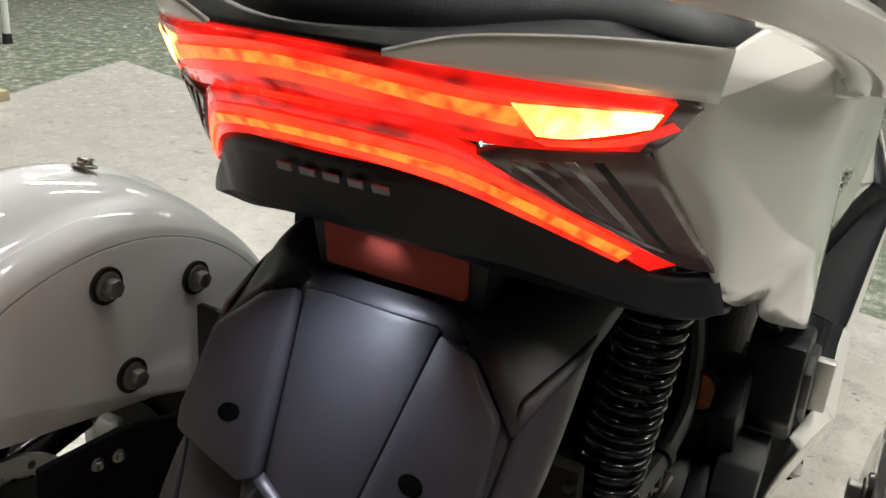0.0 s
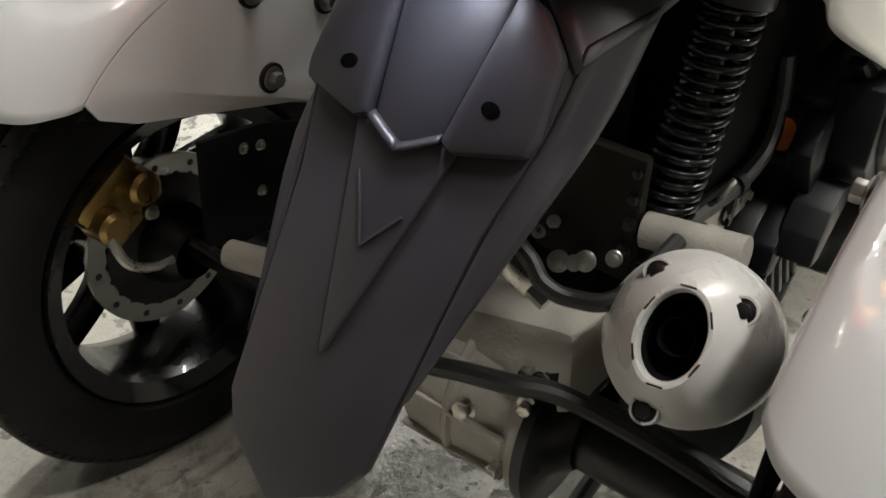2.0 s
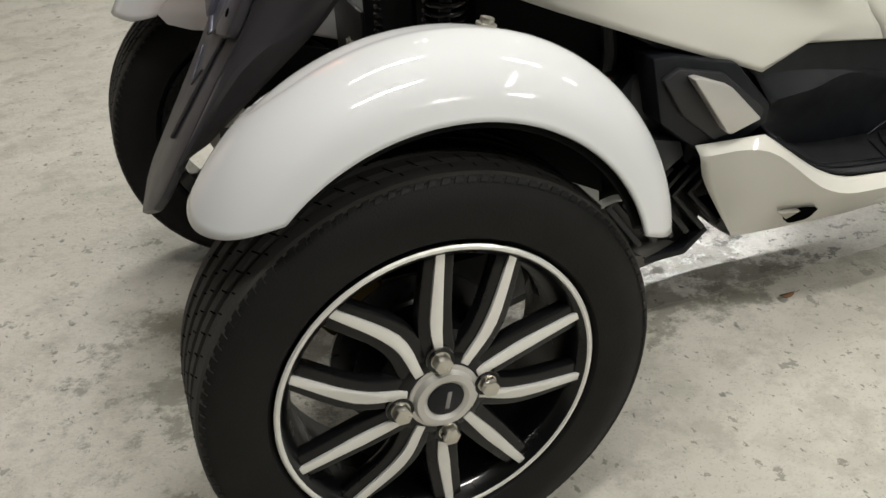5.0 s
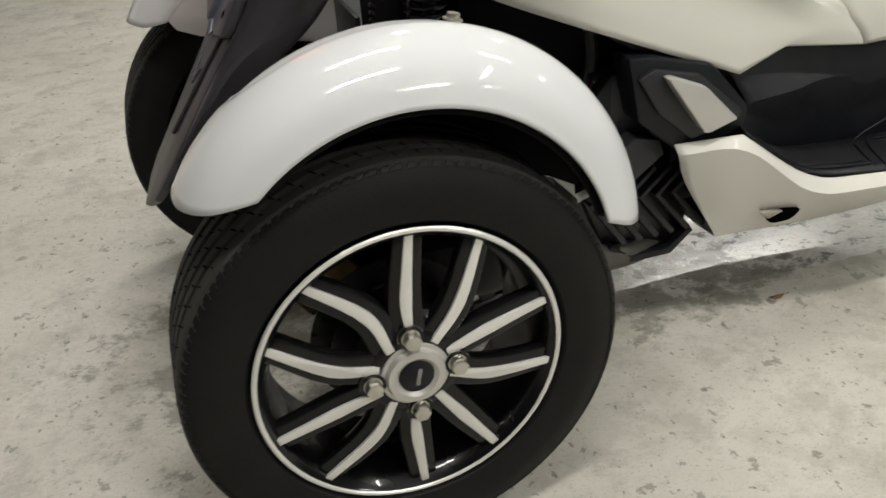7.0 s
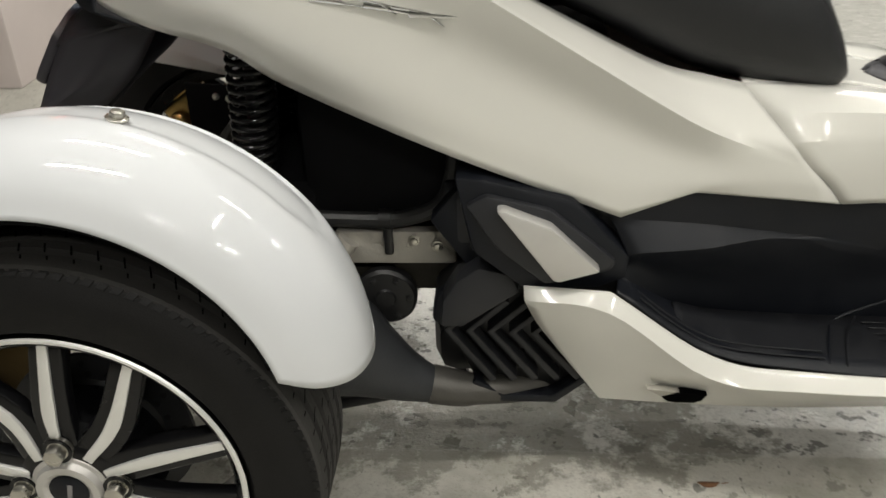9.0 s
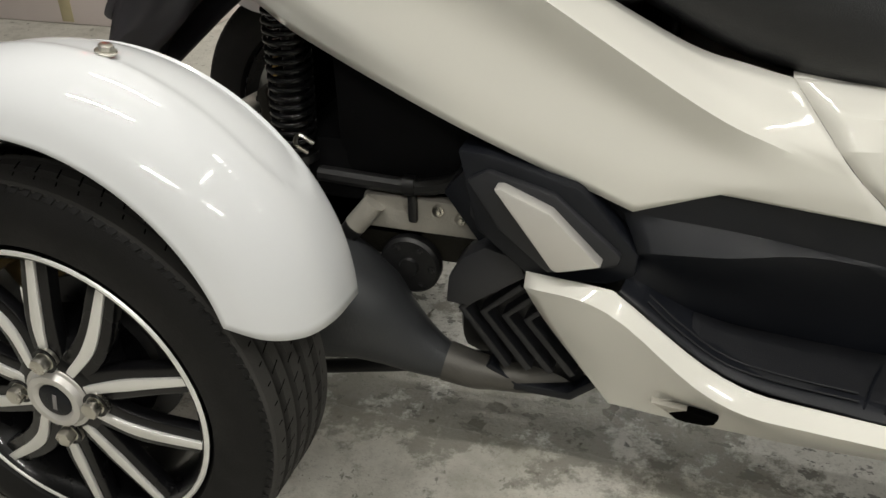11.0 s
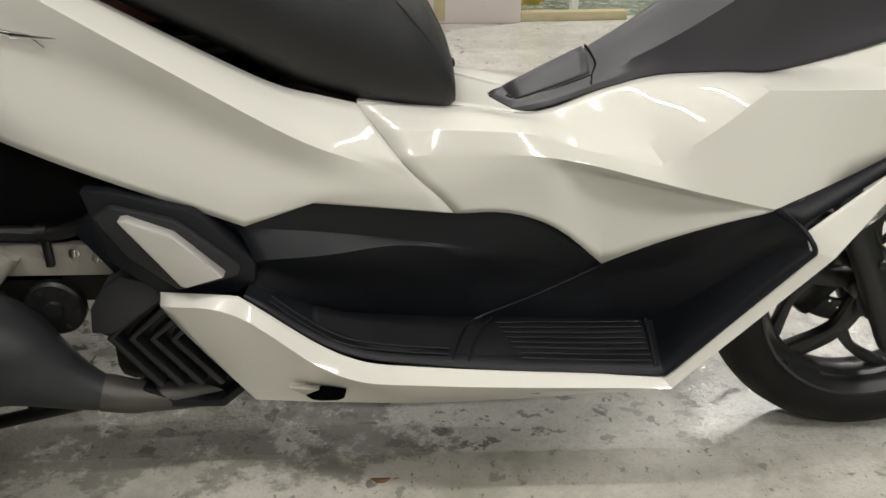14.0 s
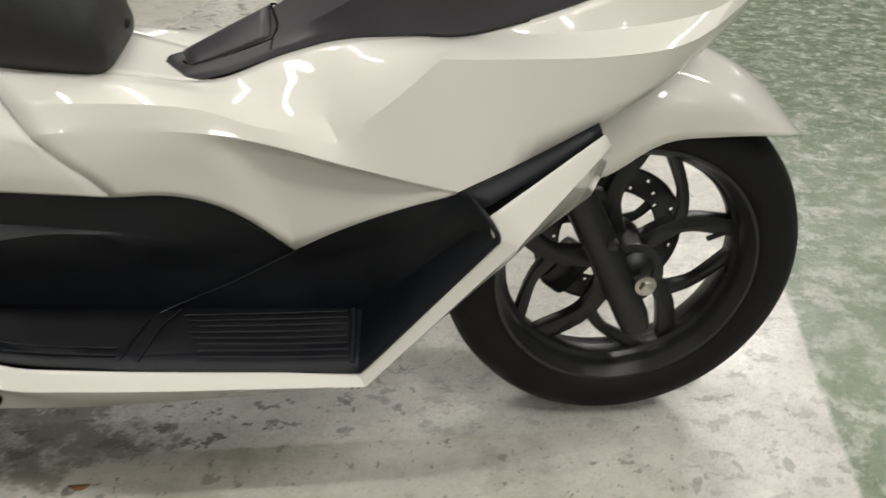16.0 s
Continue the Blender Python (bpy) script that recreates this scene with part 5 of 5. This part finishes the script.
part("side_fairing_web", prism([(0.38, 0.53), (0.40, 0.535), (0.585, 0.455), (0.62, 0.46), (0.61, 0.36), (0.59, 0.36), (0.53, 0.44)], flank(-0.165), 0.02, 0.004), M_BLACK, trike)


# silencer
def silencer():
    c = Vector((-0.0707, -0.1976, 0.4645))
    ax = Vector((0.830, 0.038, -0.556)).normalized()
    m = Matrix.Translation(c) @ ax.to_track_quat("X", "Z").to_matrix().to_4x4()
    def put(name, prof, mat, parent, label="", seg=48):
        bm = bmesh.new()
        rings = [[bm.verts.new((o, r * wide * math.cos(2 * math.pi * k / seg), r * math.sin(2 * math.pi * k / seg))) for k in range(seg)] for o, r, wide in prof]
        for p, q in zip(rings, rings[1:]):
            for k in range(seg):
                bm.faces.new((p[k], p[k - 1], q[k - 1], q[k]))
        bmesh.ops.recalc_face_normals(bm, faces=bm.faces[:])
        bmesh.ops.transform(bm, matrix=m, verts=bm.verts[:])
        return part(name, bm, mat, parent, label, 30)
    s = put("silencer", [(0.045, 0.064, 0.96), (0.05, 0.067, 0.96), (0.12, 0.067, 0.96), (0.14, 0.057, 0.96), (0.158, 0.025, 0.96), (0.165, 0.0001, 0.96)], M_SILVER, trike, "silver and black oval exhaust silencer")
    put("end_cap", [(0.004, 0.032, 0.68), (-0.006, 0.0327, 0.68), (-0.008, 0.034, 0.685), (-0.008, 0.0373, 0.70), (-0.006, 0.0388, 0.715), (-0.002, 0.0425, 0.76), (0.010, 0.051, 0.86), (0.026, 0.059, 0.93), (0.048, 0.0655, 0.96), (0.075, 0.068, 0.96), (0.082, 0.068, 0.96), (0.082, 0.065, 0.96)], M_SILVER, s, "silver painted silencer end cap")
    put("outlet_cup", [(0.004, 0.032, 0.68), (0.02, 0.03, 0.72), (0.05, 0.027, 0.85), (0.05, 0.010, 1.0)], M_SHADOW, s)
    put("tail_pipe", [(0.055, 0.0125, 1), (0.012, 0.0125, 1), (0.010, 0.0135, 1), (0.012, 0.0145, 1), (0.055, 0.0145, 1)], M_DARK, s, "", 28)
    for k in range(6):
        a = radians(26 + 60 * k)
        lean = math.degrees(math.atan2(0.695 * math.sin(a), math.cos(a)))
        bm = block((-0.0068, 0.695 * 0.0357 * math.cos(a), 0.0357 * math.sin(a)), (0.003, 0.0022, 0.0125), 0.001, (lean, 0, 0))
        bmesh.ops.transform(bm, matrix=m, verts=bm.verts[:])
        part("cap_slot", bm, M_DARK, s)
    for y, z in ((0.0295, 0.0375), (-0.0339, 0.0336), (0.0025, -0.0565)):
        p = Vector((0.014, y, z))
        bm = lathe([(0.016, 0.0112), (-0.001, 0.0108), (-0.001, 0.009), (0.003, 0.0085), (0.003, 0.0001)], p, "x", 20, closed=False)
        bmesh.ops.transform(bm, matrix=m, verts=bm.verts[:])
        part("bolt_recess", bm, M_SILVER, s)
        bolt(m @ (p + Vector((0.002, 0, 0))), 0.0062, 0.008, -ax, s, "cap_bolt", M_DARK)


silencer()

# brake plumbing by the final drive
M_BRASS = material("plated_brass", (0.5, 0.47, 0.3), 0.35, 0.9, bump=0.1, grain=300, vary=0.2, vary_scale=60, rough_vary=0.1)
tee = part("brake_tee", block((-0.095, 0.034, 0.348), (0.012, 0.026, 0.024), 0.003, (10, 0, 0)), M_BRASS, trike, "plated brass brake hose tee")
part("tee_nut", tube([(-0.095, 0.022, 0.348), (-0.092, 0.002, 0.347)], 0.0085, 6), M_BRASS, tee)
part("tee_nut", tube([(-0.095, 0.047, 0.349), (-0.095, 0.066, 0.35)], 0.0075, 6), M_BRASS, tee)
part("tee_nut", tube([(-0.094, 0.034, 0.359), (-0.087, 0.035, 0.38)], 0.0075, 6), M_BRASS, tee)
part("tee_tab", block((-0.102, 0.034, 0.335), (0.002, 0.02, 0.034), 0.001), M_BRASS, tee)
clip = part("hose_bracket", block((-0.05, -0.062, 0.44), (0.012, 0.03, 0.02), 0.004, (25, 0, 0)), M_STEEL, trike, "plated hose bracket")
part("bracket_nut", tube([(-0.052, -0.074, 0.436), (-0.054, -0.09, 0.43)], 0.007, 6), M_STEEL, clip)
part("brake_hose", tube(cubic([(-0.092, 0.008, 0.347), (-0.092, -0.012, 0.349), (-0.092, -0.045, 0.36), (-0.088, -0.085, 0.368), (-0.07, -0.125, 0.366), (-0.04, -0.2, 0.335), (-0.02, -0.31, 0.30)], 6), 0.0088, 10), M_HOSE, trike, "black sheathed brake hose")
part("brake_hose", tube(cubic([(-0.095, 0.066, 0.35), (-0.085, 0.14, 0.33), (-0.065, 0.22, 0.31), (-0.06, 0.33, 0.31)], 6), 0.0065, 10), M_HOSE, trike, "black sheathed brake hose")
part("brake_hose", tube(cubic([(-0.087, 0.035, 0.38), (-0.06, 0.02, 0.425), (-0.045, -0.03, 0.47), (-0.05, -0.066, 0.462), (-0.055, -0.085, 0.448), (-0.05, -0.108, 0.442), (-0.035, -0.14, 0.45), (0.04, -0.15, 0.47)], 6), 0.0075, 10), M_HOSE, trike, "black sheathed brake hose")
for y, z in ((-0.095, 0.34), (-0.103, 0.37)):
    bolt((-0.07, y, z), 0.006, 0.012, (-1, -0.2, 0), gear)
part("clip_spring", tube(cubic([(0.17, -0.13, 0.44), (0.16, -0.14, 0.455), (0.17, -0.145, 0.47), (0.185, -0.14, 0.458)], 4), 0.003, 6), M_STEEL, trike)

union = part("pipe_union", tube(cubic([(0.052, 0.026, 0.306), (0.053, 0.017, 0.342), (0.052, 0.002, 0.368)], 5), 0.0075, 12), M_STEEL, trike, "plated steel pipe union")
for k in range(5):
    f = k / 4
    part("union_ring", tube([(0.045, 0.003 - 0.017 * f, 0.326 + 0.027 * f), (0.045, 0.001 - 0.017 * f, 0.330 + 0.027 * f)], 0.0098, 8), M_STEEL, union)
for y, z, r in ((-0.031, 0.378, 0.0075), (-0.047, 0.383, 0.0055), (-0.058, 0.39, 0.007), (-0.085, 0.405, 0.0055), (-0.006, 0.401, 0.005), (-0.02, 0.417, 0.0045)):
    bolt((0.078, y, z), r, 0.012, (-1, -0.3, 0.5), gc, "union_nut", M_DISC)

# battery box and side reflector ahead of the shock
part("reflector_mount", block((0.415, -0.14, 0.43), (0.05, 0.06, 0.075), 0.01), M_ARM, trike, "black reflector housing")
part("bracket_web", prism([(0.362, 0.428), (0.396, 0.47), (0.43, 0.47), (0.475, 0.37), (0.455, 0.343), (0.411, 0.357)], flank(-0.14), 0.028, 0.003), M_BLACK, trike, "black plastic bracket web")
part("air_duct", prism([(0.372, 0.296), (0.376, 0.332), (0.394, 0.361), (0.421, 0.380), (0.462, 0.37), (0.47, 0.346), (0.40, 0.295)], flank(-0.155), 0.045, 0.003), M_ARM, trike, "black plastic cooling duct")
part("pulley_cover", lathe([(0.0, 0.042), (-0.012, 0.042), (-0.016, 0.038), (-0.016, 0.014), (-0.02, 0.012), (-0.02, 0.0001)], (0.293, -0.1, 0.283), "y", 36, closed=False), M_DARK, engine, "dark round pulley cover")
for a in range(0, 360, 60):
    bolt((0.293 + 0.031 * math.cos(radians(a)), -0.117, 0.283 + 0.031 * math.sin(radians(a))), 0.0035, 0.004, (0, -1, 0), engine, "pulley_bolt", M_DARK)
for x, z in ((0.335, 0.37), (0.365, 0.362), (0.30, 0.365)):
    bolt((x, -0.112, z), 0.0055, 0.006, (0, -1, 0), engine, "casing_bolt")
part("side_reflector", lathe([(-0.004, 0.0001), (-0.004, 0.02), (0.004, 0.022), (0.006, 0.0001)], (0.388, -0.128, 0.436), "x", 24, closed=False, sx=0.6), M_AMBER, trike, "orange side reflector")
part("reflector_hood", lathe([(-0.008, 0.024), (-0.008, 0.027), (0.02, 0.028), (0.02, 0.024)], (0.388, -0.128, 0.436), "x", 24, sx=0.62), M_BLACK, trike)


# front wheel, fork and guard
def front_wheel():
    c = Vector((1.512, -0.021, 0.262))
    w = part("front_wheel", lathe([(-0.046, 0.194), (-0.05, 0.192), (-0.05, 0.186), (-0.036, 0.178), (-0.03, 0.174), (0.03, 0.174), (0.048, 0.184), (0.048, 0.191), (0.044, 0.194), (0.03, 0.18), (-0.03, 0.18)], c, "y", 72), M_RIM, trike, "black cast front wheel with five forked spokes")
    part("tyre", lathe([(-0.045, 0.187), (-0.057, 0.196), (-0.063, 0.216), (-0.058, 0.234), (-0.043, 0.250), (-0.019, 0.2595), (0, 0.262), (0.019, 0.2595), (0.043, 0.250), (0.058, 0.234), (0.063, 0.216), (0.057, 0.196), (0.045, 0.187)], c, "y", 96), M_RUBBER, w, "black rounded scooter tyre", 40)
    face = Matrix(((1, 0, 0, c.x), (0, 0, -1, c.y + 0.012), (0, 1, 0, c.z), (0, 0, 0, 1)))
    part("rim_web", lathe([(-0.03, 0.178), (-0.016, 0.173), (-0.0135, 0.17), (-0.010, 0.168), (0.008, 0.168), (0.012, 0.171), (0.014, 0.177)], c, "y", 72, closed=False), M_RIM, w)
    for k in range(5):
        a = 31.5 - 72 * k
        part("spoke", prism(spoke(a + 4, 0.03, a - 1, 0.103, a - 17, 0.176, 0.034, 0.026, 0.030, 0), face, 0.022, 0.004), M_DARK, w)
        part("spoke_fork", prism(spoke(a + 1, 0.097, a + 20, 0.130, a + 41, 0.176, 0.022, 0.0145, 0.019, 0), face @ Matrix.Translation((0, 0, 0.001)), 0.02, 0.004), M_DARK, w)
    part("hub", lathe([(-0.05, 0.02), (-0.05, 0.034), (-0.03, 0.042), (0.03, 0.045), (0.05, 0.04), (0.05, 0.02)], c, "y", 32), M_DARK, w)
    bm = bmesh.new()
    grid = [[bm.verts.new(c + Vector(((0.075 + 0.005 * q) * math.cos(2 * math.pi * k / 180), 0.06, (0.075 + 0.005 * q) * math.sin(2 * math.pi * k / 180)))) for k in range(180)] for q in range(9)]
    for q in range(8):
        for k in range(180):
            if not (q == (1, 3, 5)[k // 6 % 3] and k % 6 < 2):
                bm.faces.new((grid[q][k - 1], grid[q][k], grid[q + 1][k], grid[q + 1][k - 1]))
    d = part("brake_disc", bm, M_RIM, w, "dark steel brake disc with drilled holes", 30, 0.004)
    for k in range(5):
        a = 20 + 72 * k
        part("disc_arm", prism(spoke(a, 0.03, a, 0.055, a + 8, 0.08, 0.02, 0.014, 0.016, 0), face @ Matrix.Translation((0, 0, -0.077)), 0.005, 0.001), M_DARK, d)
    part("tone_ring", lathe([(-0.052, 0.05), (-0.055, 0.05), (-0.055, 0.036), (-0.052, 0.036)], c, "y", 40), M_DARK, w)
    part("valve_stem", tube([c + Vector((0.166, -0.004, 0.040)), c + Vector((0.126, -0.012, 0.030))], 0.004, 8), M_DARK, w)
    return w


front_wheel()
for s in (-1, 1):
    y = -0.02 + s * 0.066
    fk = part("fork_leg", tube([(1.533, y, 0.171), (1.529, y, 0.181), (1.522, y, 0.199), (1.469, y, 0.305), (1.41, y, 0.42), (1.36, y, 0.53)], [0.011, 0.021, 0.0235, 0.0235, 0.023, 0.02], 20), M_DARK, trike, "black telescopic fork leg")
    if s < 0:
        part("axle_collar", lathe([(0.03, 0.028), (0.0, 0.028), (-0.006, 0.022), (-0.012, 0.012), (-0.012, 0.001)], (1.520, y + 0.01, 0.270), "y", 24, closed=False), M_DARK, fk)
        bolt((1.525, y - 0.022, 0.2645), 0.0105, 0.012, (0, -1, 0), fk, "axle_bolt", M_STEEL, "plated front axle bolt")
        part("fork_boss", block((1.47, y - 0.018, 0.33), (0.016, 0.016, 0.012), 0.003), M_DARK, fk)
part("fork_brace", block((1.41, -0.02, 0.43), (0.05, 0.15, 0.03), 0.008), M_DARK, trike)
part("front_caliper", block((1.455, 0.055, 0.20), (0.05, 0.05, 0.08), 0.012, (0, 40, 0)), M_DARK, trike, "black front brake caliper")


def front_guard():
    c = [(1.36, -0.01, 0.55), (1.44, -0.01, 0.575), (1.53, -0.01, 0.578), (1.60, -0.01, 0.565), (1.67, -0.01, 0.525), (1.74, -0.01, 0.456)]
    def side(y, k):
        return [(1.40, -0.01 + y, 0.425), (1.45, -0.01 + y, 0.43), (1.52, -0.01 + y, 0.474), (1.60, -0.01 + y, 0.482), (1.68, -0.01 + y * 0.9, 0.478), (1.732, -0.01 + y * 0.45, 0.462)]
    def shoulder(y):
        return [(1.38, -0.01 + y, 0.50), (1.44, -0.01 + y, 0.52), (1.525, -0.01 + y, 0.535), (1.60, -0.01 + y, 0.53), (1.675, -0.01 + y * 0.85, 0.50), (1.737, -0.01 + y * 0.4, 0.457)]
    return loft([side(-0.09, 0), shoulder(-0.077), c, shoulder(0.077), side(0.09, 0)], 5, 5)


part("front_mudguard", front_guard(), M_PEARL, trike, "pearl white front mudguard", 40, 0.003)

# ---- other things on the floor ----
leaf = thing("leaf", "small dry brown leaf lying on the concrete", "leaf", (0.742, -0.163, 0.0))
bm = bmesh.new()
ring = [bm.verts.new((0.019 * math.cos(a) * (1 + 0.15 * math.sin(3 * a)), 0.007 * math.sin(a), 0.003 + 0.002 * math.cos(2 * a))) for a in [2 * math.pi * k / 14 for k in range(14)]]
mid_v = bm.verts.new((0, 0, 0.0035))
for k in range(14):
    bm.faces.new((ring[k], ring[(k + 1) % 14], mid_v))
bmesh.ops.scale(bm, vec=(0.8, 0.8, 0.8), verts=bm.verts[:])
part("blade", bm, M_LEAF, leaf, "", 60, 0.0006)
part("stalk", tube([(0.018, 0, 0.003), (0.028, 0.003, 0.0025)], 0.0007, 5), M_LEAF, leaf)

box = thing("carton", "pale pinkish carton standing on the floor", "box", (0.95, 3.05, 0))
part("body", block((0, 0, 0.26), (0.72, 0.6, 0.52), 0.006), M_CARD, box)
part("tape", block((0, -0.301, 0.26), (0.05, 0.003, 0.5), 0.0008), M_WOOD, box)

big = thing("carton", "large pale pinkish carton standing behind the scooter", "box", (-1.65, 2.0, 0))
part("body", block((0, 0, 0.45), (1.1, 0.9, 0.9), 0.008), M_CARD, big)
part("tape", block((0, -0.451, 0.45), (0.05, 0.003, 0.88), 0.0008), M_WOOD, big)

pal = thing("timber_beam", "short raw timber beam lying on the floor beside the carton", "timber", (1.55, 2.82, 0))
part("beam", block((0, 0, 0.02), (0.5, 0.05, 0.04), 0.003, (0, 0, 4)), M_WOOD, pal)

post = thing("post", "pale grey metal post with a dark foot", "post", (1.585, 2.98, 0))
part("shaft", tube([(0, 0, 0.006), (0.005, 0.0, 0.9)], 0.022, 14), M_FIXTURE, post)
part("foot", lathe([(0, 0.001), (0, 0.034), (0.012, 0.03), (0.012, 0.001)], (0, 0, 0), "z", 16, closed=False), M_HOSE, post)

M_YELLOW = material("yellow_fabric", (0.6, 0.47, 0.1), 0.85, bump=0.4, grain=120, vary=0.15, vary_scale=25)
bag = thing("fabric_bag", "slack yellow fabric bag standing by the carton", "bag", (1.40, 3.22, 0))
bm = lathe([(0.0, 0.001), (0.0, 0.075), (0.02, 0.085), (0.16, 0.08), (0.3, 0.07), (0.34, 0.04), (0.34, 0.001)], (0, 0, 0), "z", 40, closed=False)
for v in bm.verts:
    a = math.atan2(v.co.y, v.co.x)
    k = 1 + 0.12 * math.sin(5 * a + 9 * v.co.z) + 0.05 * math.sin(11 * a)
    v.co.x, v.co.y = v.co.x * k, v.co.y * k
part("body", bm, M_YELLOW, bag, "", 60)

stl = thing("table", "pale metal work table with black rubber feet", "table", (2.5, 3.95, 0))
for dx in (-0.5, 0.05):
    for dy in (-0.15, 0.4):
        leg = part("leg", tube([(dx, dy, 0.03), (dx, dy, 0.7)], 0.018, 10), M_FIXTURE, stl)
        part("rubber_foot", lathe([(0, 0.001), (0, 0.026), (0.05, 0.022), (0.05, 0.001)], (dx, dy, 0.0), "z", 14, closed=False), M_HOSE, leg)
part("tabletop", block((-0.225, 0.125, 0.715), (0.7, 0.7, 0.03), 0.005), M_FIXTURE, stl)
